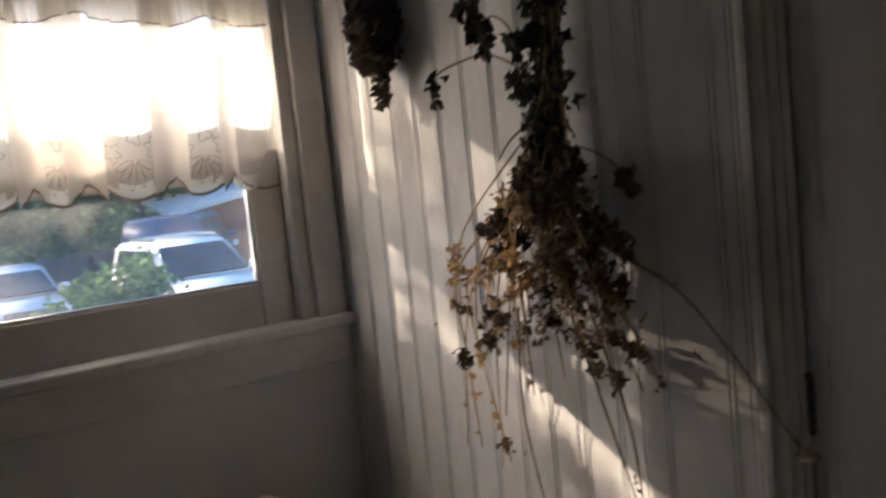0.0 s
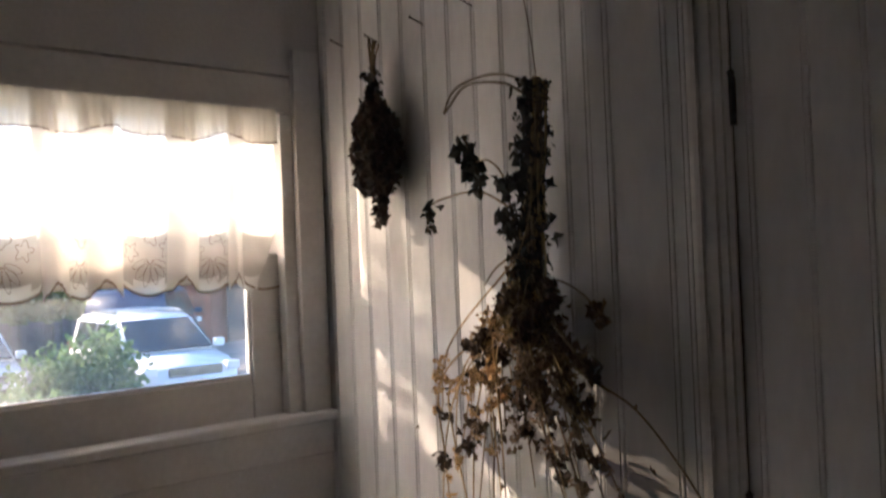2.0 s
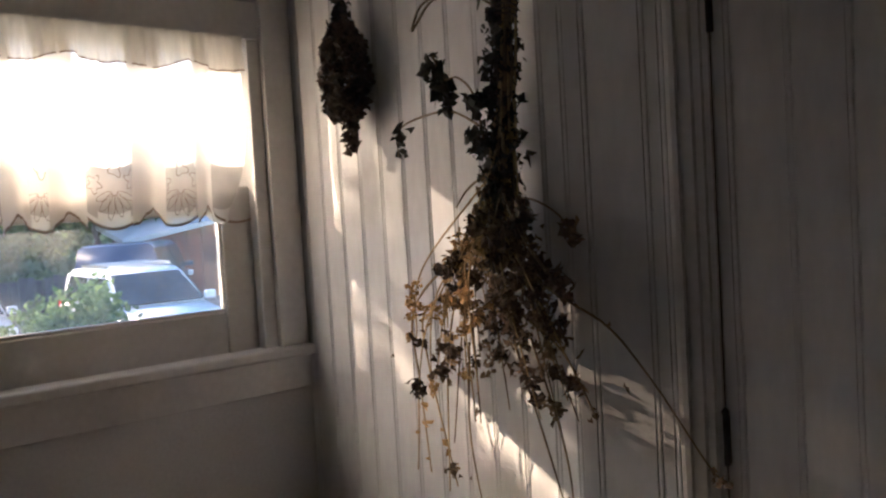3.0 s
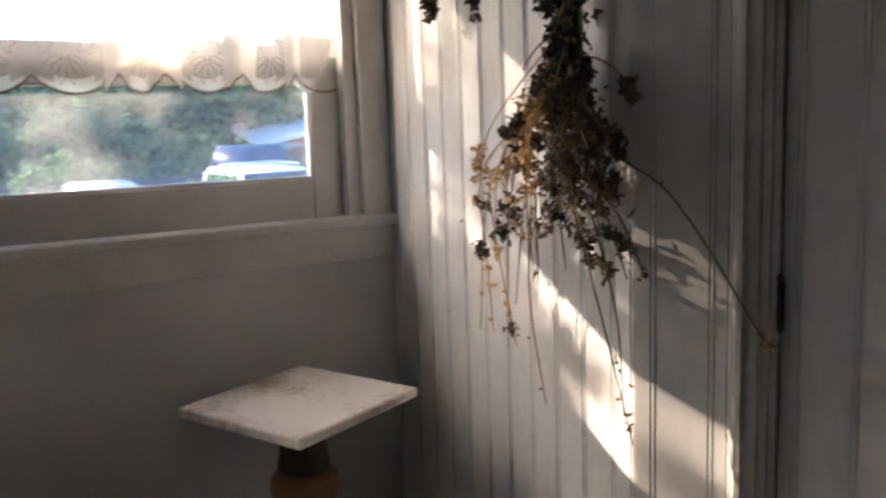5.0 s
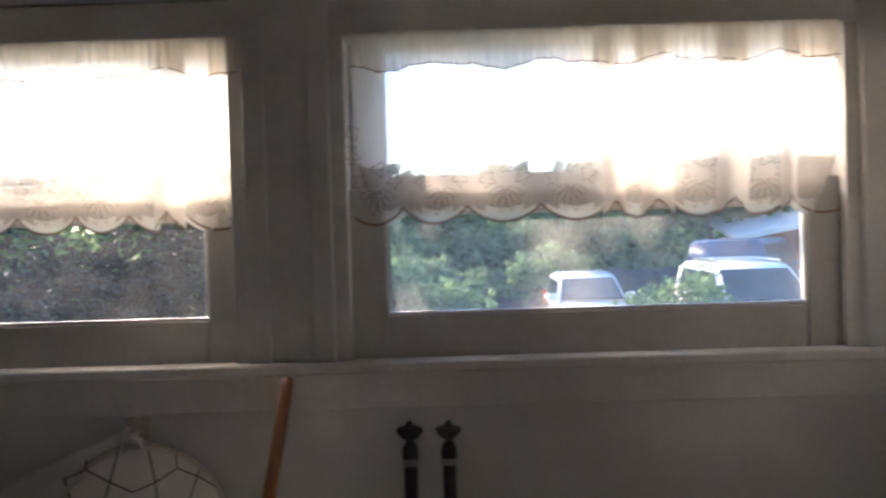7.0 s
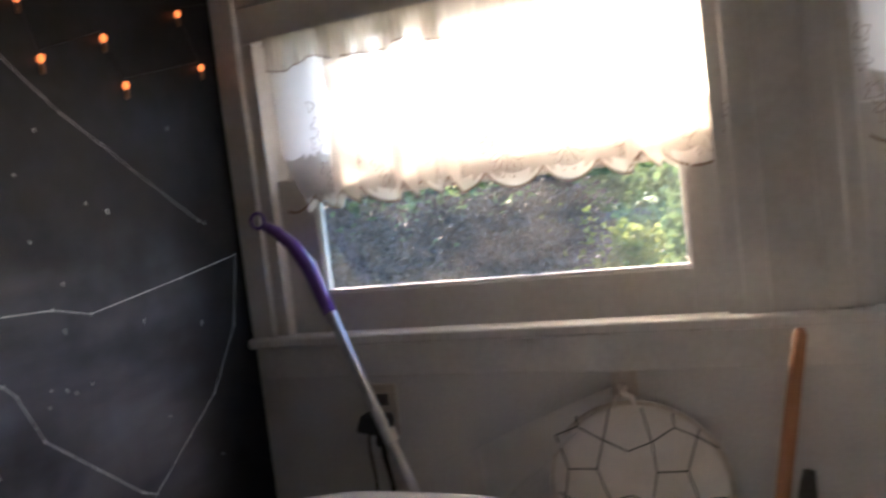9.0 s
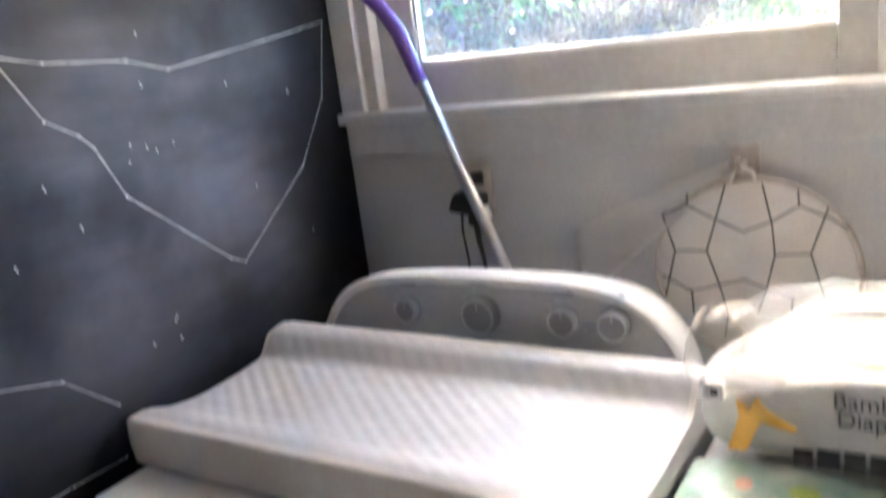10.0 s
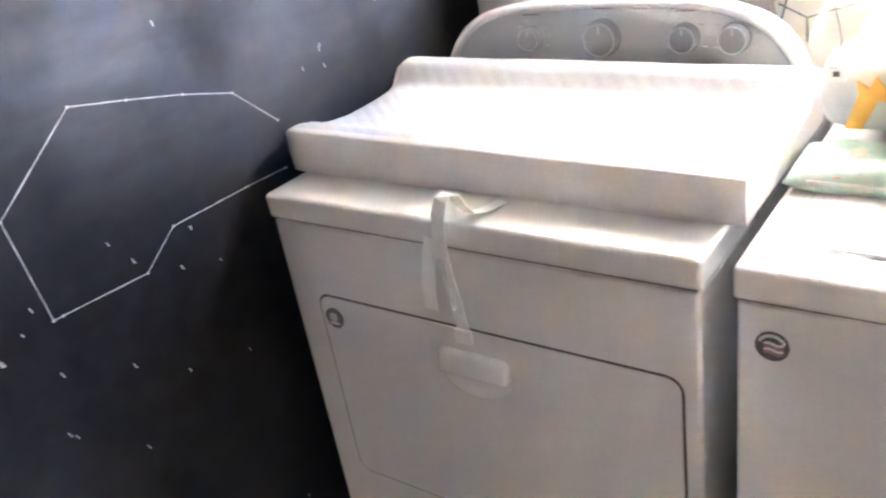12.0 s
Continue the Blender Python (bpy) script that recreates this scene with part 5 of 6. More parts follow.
for k, (yy, z) in enumerate(ENDS):
    yy -= 0.045 * max(0.0, (-0.66 - yy) / 0.15)
    f = hr.uniform(-1, 1)
    out = -0.03 - 0.05 * hr.random()
    waist = (-0.05 + 0.014 * f, -0.690 + 0.02 * hr.uniform(-1, 1), 1.66 + 0.04 * hr.uniform(-1, 1))
    bulge = (out - 0.02, -0.675 + (yy + 0.675) * (0.62 + 0.1 * f), z + (1.62 - z) * (0.55 + 0.1 * hr.random()))
    stems.append([(HANG[0] + 0.012 * f, HANG[1] + 0.012 * hr.uniform(-1, 1), HANG[2] - 0.02 * hr.random()), (-0.048 + 0.012 * f, -0.705 + 0.012 * hr.uniform(-1, 1), 1.80), waist, bulge, (out, yy, z)])
KIND = ["bloom" if yy > -0.69 and z > 1.25 and k % 4 else "leaf" for k, (yy, z) in enumerate(ENDS)]
for k, pts in enumerate(stems):
    line = spline(pts, 7)
    straw = KIND[k] == "bloom" or k % 5 == 0
    st = part("stem", tube(line, [0.0023 - 0.0013 * i / len(line) for i in range(len(line))], 5), STRAW if straw else STEM, herb, "thin dry stem", True)
    bloom = KIND[k] == "bloom"
    nodes = hr.uniform(0.56 if bloom else 0.52, 1.0, 6 if bloom else 7)
    n = 14
    for at in nodes:
        c = np.array(line[int(at * (len(line) - 1))]) + hr.normal(size=3) * (0.008, 0.011, 0.006) + hr.normal(size=(n, 3)) * (0.0042 if bloom else 0.0052)
        c[:, 0] = np.minimum(c[:, 0], -0.006)
        d = hr.normal(size=(n, 3)) + (0, 0, -0.9)
        size = hr.uniform(0.004, 0.009, n) if bloom else hr.uniform(0.005, 0.0125, n)
        tuft = part("flower_head" if bloom else "leaf_tuft", leaf_cloud(c, d, size, hr, 0.65, 0.30, 1.1), BLOOM if bloom else (HERB if k % 3 else HERB_DARK), st)
        tagged(tuft, "dry yellow flower head" if bloom else "curled dry brown leaves", kind="stuff")
# leaves packed along the upper column
n = 1100
z = hr.uniform(1.53, 1.945, n)
wide = np.interp(z, [1.53, 1.62, 1.72, 1.85, 1.945], [0.042, 0.024, 0.021, 0.016, 0.010])
mid = np.interp(z, [1.53, 1.62, 1.72, 1.85, 1.945], [-0.69, -0.695, -0.697, -0.705, -0.716])
c = np.stack([-0.05 + hr.normal(size=n) * 0.014, mid + hr.normal(size=n) * wide * 0.38, z], 1)
c[:, 0] = np.minimum(c[:, 0], -0.006)
tagged(part("leaf_column", leaf_cloud(c, hr.normal(size=(n, 3)) + (0, 0, -3.2), hr.uniform(0.008, 0.017, n), hr, 0.25, 0.17, 0.8), HERB_GREEN, herb, "dark grey-green leaves packed along the stems"), "dark grey-green leaves packed along the stems", kind="stuff")
part("stem_core", tube(spline([HANG, (-0.05, -0.708, 1.85), (-0.05, -0.697, 1.72), (-0.05, -0.692, 1.62)], 6), [0.007] + [0.009] * 17 + [0.006], 8), STEM, herb, "bundled dry stems", True)
# the shaggy middle where the bunch opens
n = 430
z = 1.60 - 0.24 * hr.random(n) ** 1.25
wide = np.interp(z, [1.33, 1.45, 1.60], [0.15, 0.10, 0.045])
mid = np.interp(z, [1.33, 1.45, 1.60], [-0.675, -0.70, -0.697])
c = np.stack([-0.055 + hr.normal(size=n) * 0.02, mid + hr.normal(size=n) * wide * 0.6, z], 1)
c[:, 0] = np.minimum(c[:, 0], -0.008)
tagged(part("leaf_skirt", leaf_cloud(c, hr.normal(size=(n, 3)) + (0, 0, -0.9), hr.uniform(0.006, 0.013, n), hr, 0.6, 0.26, 1.0), HERB, herb, "brown curled leaves where the bunch spreads"), "brown curled leaves where the bunch spreads", kind="stuff")
# single stems that stand out, with a few leaves at the tip
SOLO = [([(-0.05, -0.66, 1.74), (-0.055, -0.59, 1.775), (-0.06, -0.52, 1.775), (-0.06, -0.455, 1.76), (-0.06, -0.447, 1.715)], 16, 0.016, HERB_GREEN, STEM), ([(-0.05, -0.66, 1.70), (-0.055, -0.645, 1.79), (-0.06, -0.615, 1.825), (-0.06, -0.575, 1.83), (-0.06, -0.555, 1.875)], 8, 0.014, HERB_GREEN, STEM), ([(-0.05, -0.69, 1.69), (-0.055, -0.72, 1.70), (-0.055, -0.742, 1.73)], 8, 0.016, HERB_GREEN, STEM), ([(-0.05, -0.68, 1.68), (-0.055, -0.62, 1.65), (-0.06, -0.592, 1.62)], 0, 0.01, HERB, STEM), ([(-0.05, -0.70, 1.63), (-0.05, -0.755, 1.625), (-0.045, -0.80, 1.60), (-0.04, -0.825, 1.563)], 14, 0.018, HERB, STEM), ([(-0.055, -0.70, 1.55), (-0.055, -0.79, 1.49), (-0.018, -0.855, 1.44), (0.015, -0.905, 1.36), (0.05, -0.965, 1.245), (0.062, -0.985, 1.222)], 10, 0.014, HERB, STEM), ([(-0.05, -0.63, 1.55), (-0.06, -0.52, 1.50), (-0.062, -0.462, 1.43), (-0.058, -0.468, 1.32), (-0.05, -0.475, 1.16)], 8, 0.012, BLOOM, STRAW), ([(-0.055, -0.62, 1.50), (-0.06, -0.50, 1.45), (-0.055, -0.49, 1.36), (-0.05, -0.545, 1.15)], 10, 0.012, BLOOM, STRAW), ([(-0.055, -0.60, 1.40), (-0.05, -0.585, 1.24), (-0.04, -0.612, 1.06)], 3, 0.012, HERB, STEM), ([(-0.055, -0.70, 1.42), (-0.045, -0.765, 1.22), (-0.035, -0.815, 1.05)], 6, 0.012, HERB, STEM), ([(-0.055, -0.74, 1.42), (-0.045, -0.79, 1.25), (-0.04, -0.80, 1.10)], 5, 0.012, HERB, STEM), ([(-0.055, -0.73, 1.45), (-0.05, -0.80, 1.40), (-0.045, -0.852, 1.31)], 6, 0.013, HERB, STEM), ([(-0.055, -0.61, 1.45), (-0.055, -0.618, 1.27)], 3, 0.01, HERB, STEM)]
for pts, n, size, leaf, mat in SOLO:
    line = spline(pts, 7)
    st = part("stem", tube(line, [0.0021 - 0.0010 * i / len(line) for i in range(len(line))], 6), mat, herb, "single dry stem standing out", True)
    if n:
        i = (len(line) - 1) * (1 - 0.28 * hr.random(n) ** 1.5)
        c = np.array([line[int(v)] for v in i]) + hr.normal(size=(n, 3)) * 0.005
        tuft = part("leaf_tuft", leaf_cloud(c, hr.normal(size=(n, 3)) + (0, 0, -1), hr.uniform(0.5, 1.0, n) * size, hr, 0.4, 0.42, 0.9), leaf, st)
        tagged(tuft, "curled dry leaves at a stem tip", kind="stuff")
# bushy leaves beside the tied stems
n = 80
z = hr.uniform(1.665, 1.80, n)
c = np.stack([-0.058 + hr.normal(size=n) * 0.010, np.interp(z, [1.66, 1.74, 1.80], [-0.672, -0.655, -0.668]) + hr.normal(size=n) * 0.012, z], 1)
tagged(part("leaf_bush", leaf_cloud(c, hr.normal(size=(n, 3)) + (0, 0.8, -0.6), hr.uniform(0.009, 0.018, n), hr, 0.45, 0.34, 1.0), HERB_GREEN, herb, "crumpled grey-green leaves at the waist"), "crumpled grey-green leaves at the waist", kind="stuff")
# leafy sprig at the top side
n = 42
t = hr.random(n)
c = np.stack([-0.06 + hr.normal(size=n) * 0.006, -0.548 - 0.035 * t + hr.normal(size=n) * 0.006, 1.872 - 0.085 * t + hr.normal(size=n) * 0.008], 1)
tagged(part("leaf_sprig", leaf_cloud(c, hr.normal(size=(n, 3)) * 0.6 + (0, -0.1, -1.2), hr.uniform(0.012, 0.026, n), hr, 0.3, 0.4, 0.6), HERB_GREEN, herb, "grey-green drooping sprig"), "grey-green drooping sprig", kind="stuff")
part("twine", tube(spline([(-0.024, -0.667, 2.12), (-0.030, -0.69, 2.03), (-0.044, -0.714, 1.95)], 6), 0.0009, 5), TWINE, herb, "thin hanging string")
part("twine_loop", tube(spline([(-0.06, -0.712, 1.936), (-0.066, -0.66, 1.958), (-0.07, -0.60, 1.962), (-0.072, -0.545, 1.95), (-0.07, -0.518, 1.918), (-0.07, -0.53, 1.925), (-0.068, -0.575, 1.955), (-0.066, -0.66, 1.944), (-0.06, -0.71, 1.915)], 6), 0.0021, 6), TWINE, herb, "loose loop of jute twine", True)
part("twine_wrap", tube([(-0.047 + 0.019 * math.cos(a), -0.712 + 0.019 * math.sin(a), 1.93 - 0.0012 * a) for a in [0.5 * k for k in range(50)]], 0.0018, 5), TWINE, herb, "twine wound round the stems")

small = thing("dried_herb_posy", (-0.045, -0.28, 2.1), "small dense bunch of dark dried herbs upside down", "dried herbs")
n = 2600
z = 1.985 - 0.185 * hr.random(n)
wide = np.interp(z, [1.80, 1.83, 1.88, 1.94, 1.985], [0.034, 0.062, 0.068, 0.060, 0.018])
ang, rad = hr.uniform(0, 2 * np.pi, n), np.sqrt(hr.random(n)) * (1 + 0.10 * np.sin(90 * z + 2.0))
c = np.stack([-0.048 + 0.55 * wide * rad * np.cos(ang), -0.276 + wide * rad * np.sin(ang), z], 1)
c[:, 0] = np.minimum(c[:, 0], -0.006)
tagged(part("leaf_mass", leaf_cloud(c, hr.normal(size=(n, 3)) + (0, 0, -0.6), hr.uniform(0.005, 0.013, n), hr, 0.45, 0.45, 0.9), HERB_DARK, small, "crumpled nearly black dry leaves"), "crumpled nearly black dry leaves", kind="stuff")
n = 60
z = hr.uniform(1.745, 1.80, n)
c = np.stack([-0.05 + hr.normal(size=n) * 0.006, -0.288 + hr.normal(size=n) * 0.007, z], 1)
tagged(part("leaf_tip", leaf_cloud(c, hr.normal(size=(n, 3)) + (0, 0, -1), hr.uniform(0.008, 0.018, n), hr, 0.3, 0.5, 0.8), HERB_DARK, small), "dark drooping tip of the bunch", kind="stuff")
n = 90
z = hr.uniform(1.97, 2.05, n)
c = np.stack([-0.042 + hr.normal(size=n) * 0.006, -0.268 + hr.normal(size=n) * 0.01, z], 1)
tagged(part("leaf_neck", leaf_cloud(c, hr.normal(size=(n, 3)) * 0.6 + (0, 0, -1), hr.uniform(0.012, 0.022, n), hr, 0.3, 0.35, 0.6), HERB_GREEN, small), "grey-green leaves round the tied stems", kind="stuff")
for k in range(9):
    f, g = hr.uniform(-1, 1), hr.uniform(-1, 1)
    part("stem", tube(spline([(-0.03 + 0.006 * f, -0.252 + 0.02 * g, 2.115 - 0.015 * hr.random()), (-0.038 + 0.004 * f, -0.262 + 0.006 * g, 2.06), (-0.045, -0.27 + 0.012 * g, 1.96)], 5), 0.0018, 5), STEM, small, "", True)
part("twine", tube(spline([(-0.02, -0.228, 2.123), (-0.03, -0.243, 2.09), (-0.038, -0.256, 2.066), (-0.036, -0.27, 2.07), (-0.032, -0.252, 2.10), (-0.02, -0.23, 2.123)], 5), 0.0016, 6), TWINE, small, "", True)

# ---- outside ----
GZ = -0.70
gm = bmesh.new()
N = 90
gv = [[None] * (N + 1) for _ in range(N + 1)]
for i in range(N + 1):
    for j in range(N + 1):
        k, l = 2 * i / N - 1, 2 * j / N - 1
        x, yy = 900 * math.copysign(abs(k) ** 3.2, k), 1400 * math.copysign(abs(l) ** 3.6, l)
        z = GZ + (0.10 * noise.noise((x * 0.15, yy * 0.15, 0)) if abs(x) < 40 and 0 < yy < 60 else 0)
        gv[i][j] = gm.verts.new((x, yy, z))
for i in range(N):
    for j in range(N):
        gm.faces.new((gv[i][j], gv[i + 1][j], gv[i + 1][j + 1], gv[i][j + 1]))
tagged(part("ground", gm, GRASS, smooth=True), "mown green lawn with bare patches", "lawn", kind="structure")
plinth = part("foundation", box((-2.69, SOUTH - 0.09, GZ - 0.1), (1.39, 0.12, -0.121)), PLASTER)
tagged(plinth, "plain grey house foundation", "foundation", kind="structure")
drive = bmesh.new()
edge0 = [(-0.5, 8.0), (-0.8, 10), (-0.4, 12.5), (0.6, 15.0), (3, 19), (12, 20)]
edge1 = [(3.5, 5.5), (5.5, 7.5), (8, 9), (10, 11), (12, 14), (14, 16)]
a = [drive.verts.new((x, yy, GZ + 0.13)) for x, yy in edge0]
b = [drive.verts.new((x, yy, GZ + 0.13)) for x, yy in edge1]
for k in range(5):
    drive.faces.new((a[k], b[k], b[k + 1], a[k + 1]))
bmesh.ops.recalc_face_normals(drive, faces=drive.faces)
bmesh.ops.solidify(drive, geom=drive.faces[:], thickness=0.25)
tagged(part("driveway", drive, GRAVEL), "pale gravel driveway", "driveway", kind="structure")
ROAD = GZ + 0.13


def car(name, label, at, heading, L, W, H, paint, hood, boot, rails, plate, group="parked cars"):
    """A parked car: body, cabin, windows, lamps, wheels. x runs forward in its own frame."""
    c = thing(name, at, label, "car", group)
    M = Matrix.Translation(at) @ Matrix.Rotation(radians(heading), 4, "Z")
    h, b, belt, clear_ = L / 2, W / 2, H * 0.58, 0.22

    def skin(profile, widths, bev):
        bm = bmesh.new()
        rows = [[bm.verts.new((x, s * w, z)) for (x, z), w in zip(profile, widths)] for s in (-1, 1)]
        n = len(profile)
        for k in range(n):
            bm.faces.new((rows[0][k], rows[0][(k + 1) % n], rows[1][(k + 1) % n], rows[1][k]))
        bm.faces.new(rows[0][::-1]), bm.faces.new(rows[1])
        bmesh.ops.recalc_face_normals(bm, faces=bm.faces)
        bmesh.ops.bevel(bm, geom=bm.edges[:], offset=bev, segments=3, affect="EDGES")
        return moved(bm, M)

    nose = h - hood
    prof = [(-h, clear_ + 0.1), (-h + 0.02, belt * 0.75), (-h + 0.05, belt + 0.02), (nose - 0.1, belt + 0.03), (h - 0.25, belt - 0.06), (h - 0.03, belt - 0.2), (h, clear_ + 0.2), (h - 0.06, clear_ + 0.02), (-h + 0.1, clear_)]
    wid = [b * 0.94, b, b * 0.98, b * 0.97, b * 0.86, b * 0.84, b * 0.84, b * 0.84, b * 0.94]
    part("body", skin(prof, wid, 0.05), paint, c, "", True)
    cab = [(-h + 0.08, belt), (-h + 0.08 + boot, H - 0.05), (-h + 0.4 + boot, H), (nose - 0.95, H - 0.01), (nose - 0.75, H - 0.06), (nose + 0.05, belt)]
    part("cabin", skin(cab, [b * 0.95, b * 0.80, b * 0.78, b * 0.78, b * 0.80, b * 0.93], 0.05), paint, c, "", True)

    def sheet(quad, mat, nm, thick=0.02, lab=""):
        p = [Vector(q) for q in quad]
        nrm = (p[1] - p[0]).cross(p[2] - p[0]).normalized() * thick
        return part(nm, moved(prism([q - nrm * 0.3 for q in p], nrm * 1.0), M), mat, c, lab)

    e = 0.012
    sheet([(nose + 0.02 + e, -b * 0.82, belt + 0.07), (nose + 0.02 + e, b * 0.82, belt + 0.07), (nose - 0.72 + e, b * 0.70, H - 0.10), (nose - 0.72 + e, -b * 0.70, H - 0.10)], CARGLASS, "windscreen", 0.03, "dark reflecting windscreen")
    z0, z1 = belt + 0.07, H - 0.13
    for s in (-1, 1):
        x_cut = [-h + 0.35 + boot * 0.6, (-h + nose) / 2 - 0.05, nose - 0.12]
        for xa, xb, lean in ((x_cut[0], x_cut[1] - 0.03, 0), (x_cut[1] + 0.03, x_cut[2] - 0.02, 0.55)):
            q = [(xa, s * b * 0.945, z0), (xb, s * b * 0.935, z0), (xb - lean, s * b * 0.815, z1), (xa + 0.06, s * b * 0.815, z1)]
            sheet(q if s < 0 else q[::-1], CARGLASS, "side_window", 0.025)
        for x in (h - 0.82, -h + 0.80):
            wh = part("wheel", moved(tube([(x, s * (b - 0.19), 0.33), (x, s * (b + 0.005), 0.33)], 0.335, 20), M), TYRE, c, "black rubber tyre")
            part("rim", moved(tube([(x, s * (b - 0.05), 0.33), (x, s * (b + 0.012), 0.33)], 0.205, 14), M), CHROME, wh, "silver wheel rim")
        part("headlight", moved(box((h - 0.20, s * b * 0.80 - 0.16, belt - 0.24), (h + 0.004, s * b * 0.80 + 0.06, belt - 0.10), 0.03), M), LENS, c, "pale headlight")
        part("tail_lamp", moved(box((-h - 0.005, s * b * 0.88 - 0.08, belt - 0.30), (-h + 0.12, s * b * 0.88 + 0.1, belt + 0.08), 0.02), M), TAIL, c, "red tail lamp")
        part("door_mirror", moved(box((nose - 0.12, s * (b + 0.02) - 0.09, belt + 0.05), (nose + 0.02, s * (b + 0.02) + 0.09, belt + 0.19), 0.03), M), paint, c)
        if rails:
            part("roof_rail", moved(box((-h + 0.75, s * b * 0.66 - 0.02, H + 0.015), (nose - 0.95, s * b * 0.66 + 0.02, H + 0.065), 0.012), M), CHROME, c, "silver roof rail")
    part("grille", moved(box((h - 0.06, -b * 0.52, belt - 0.27), (h + 0.012, b * 0.52, belt - 0.13), 0.02), M), RUBBER, c, "dark grille")
    for k in range(3):
        part("grille_bar", moved(box((h, -b * 0.5, belt - 0.245 + 0.045 * k), (h + 0.022, b * 0.5, belt - 0.23 + 0.045 * k)), M), CHROME, c)
    part("lower_intake", moved(box((h - 0.08, -b * 0.55, clear_ + 0.04), (h + 0.008, b * 0.55, clear_ + 0.15), 0.02), M), RUBBER, c)
    if plate:
        part("number_plate", moved(box((h + 0.004, -0.16, clear_ + 0.17), (h + 0.026, 0.16, clear_ + 0.31), 0.004), M), PLATE, c, "orange-yellow number plate")
    if rails:
        for x in (-h + 1.2, nose - 1.3):
            part("cross_bar", moved(box((x - 0.03, -b * 0.66, H + 0.06), (x + 0.03, b * 0.66, H + 0.085), 0.01), M), CHROME, c)
    return c


car("parked_suv", "white SUV with roof rails facing the house", (4.32, 13.0, ROAD), -91, 4.2, 1.66, 1.50, CARWHITE, 1.05, 0.12, True, True)
car("parked_van", "dark blue van parked behind the white SUV", (6.35, 18.6, ROAD), 58, 4.7, 1.9, 1.86, CARBLUE, 0.85, 0.06, False, False)
car("parked_car", "silver-white hatchback behind a green shrub", (1.95, 15.8, ROAD), -92, 3.8, 1.5, 1.25, CARSILVER, 0.95, 0.3, False, False)

# barn
barn = thing("barn", (10.5, 21.5, GZ), "red wooden barn with pale sloping roof", "barn")
B0, B1 = Vector((7.3, 21.6, GZ)), Vector((14.5, 19.6, GZ))
for k in range(20):
    p, q = B0.lerp(B1, k / 20), B0.lerp(B1, (k + 0.96) / 20)
    d = (B1 - B0).normalized().cross(Vector((0, 0, 1))) * 0.03 * (1 + 0.4 * (k % 3))
    up = Vector((0, 0, 1.95 + 1.5 * k / 20))
    part("board", prism([p, q, q + up, p + up], d), BARN, barn)
part("wall", prism([B0 + Vector((0, 0.05, 0)), B1 + Vector((0, 0.05, 0)), B1 + Vector((0.8, 4, 0)), B0 + Vector((0.8, 4, 0))], (0, 0, 1.95)), BARN, barn)
part("barn_door", prism([B0.lerp(B1, 0.3) + Vector((0, -0.12, 0.05)), B0.lerp(B1, 0.5) + Vector((0, -0.12, 0.05)), B0.lerp(B1, 0.5) + Vector((0, -0.12, 1.9)), B0.lerp(B1, 0.3) + Vector((0, -0.12, 1.9))], (0, -0.06, 0)), FENCE, barn, "dark wide barn door")
part("roof", prism([B0 + Vector((-0.4, -0.5, 1.85)), B1 + Vector((0.4, -0.5, 3.4)), B1 + Vector((1.2, 4.6, 3.9)), B0 + Vector((0.4, 4.6, 2.4))], (0, 0, 0.14)), ROOFING, barn, "pale weathered roof")

# dark fence
fence = thing("board_fence", (-2, 21, GZ), "weathered dark board fence under the trees", "fence")
for k in range(64):
    x = -7 + k * 0.2
    part("slat", box((x, 20.9 + 0.02 * math.sin(k), GZ), (x + 0.185, 20.93 + 0.02 * math.sin(k), GZ + 1.2 + 0.05 * math.sin(k * 1.7)), 0), FENCE, fence)
part("fence_rail", box((-7, 20.96, GZ + 0.4), (5.8, 21.02, GZ + 0.5)), FENCE, fence)
part("fence_rail", box((-7, 20.96, GZ + 0.75), (5.8, 21.02, GZ + 0.85)), FENCE, fence)

tr = np.random.default_rng(11)


def crown(blobs, n, size, mat, owner, nm="crown"):
    """Leaves on the shells of several uneven clumps."""
    cs, ds = [], []
    w = np.array([b[1][0] * b[1][2] for b in blobs])
    for (c, r), k in zip(blobs, (n * w / w.sum()).astype(int)):
        d = tr.normal(size=(k, 3))
        d /= np.linalg.norm(d, axis=1, keepdims=True)
        cs.append(np.array(c) + d * np.array(r) * (tr.random((k, 1)) ** 0.45) * (1 + 0.22 * np.sin(5 * d[:, :1] + 7 * d[:, 1:2])))
        ds.append(d + tr.normal(size=(k, 3)) * 0.7)
    cs, ds = np.concatenate(cs), np.concatenate(ds)
    keep = cs[:, 2] > GZ + 0.05
    cs, ds = cs[keep], ds[keep]
    return part(nm, leaf_cloud(cs, ds, tr.uniform(0.6, 1.4, len(cs)) * size, tr, 0.25, 0.4, 0.4), mat, owner)


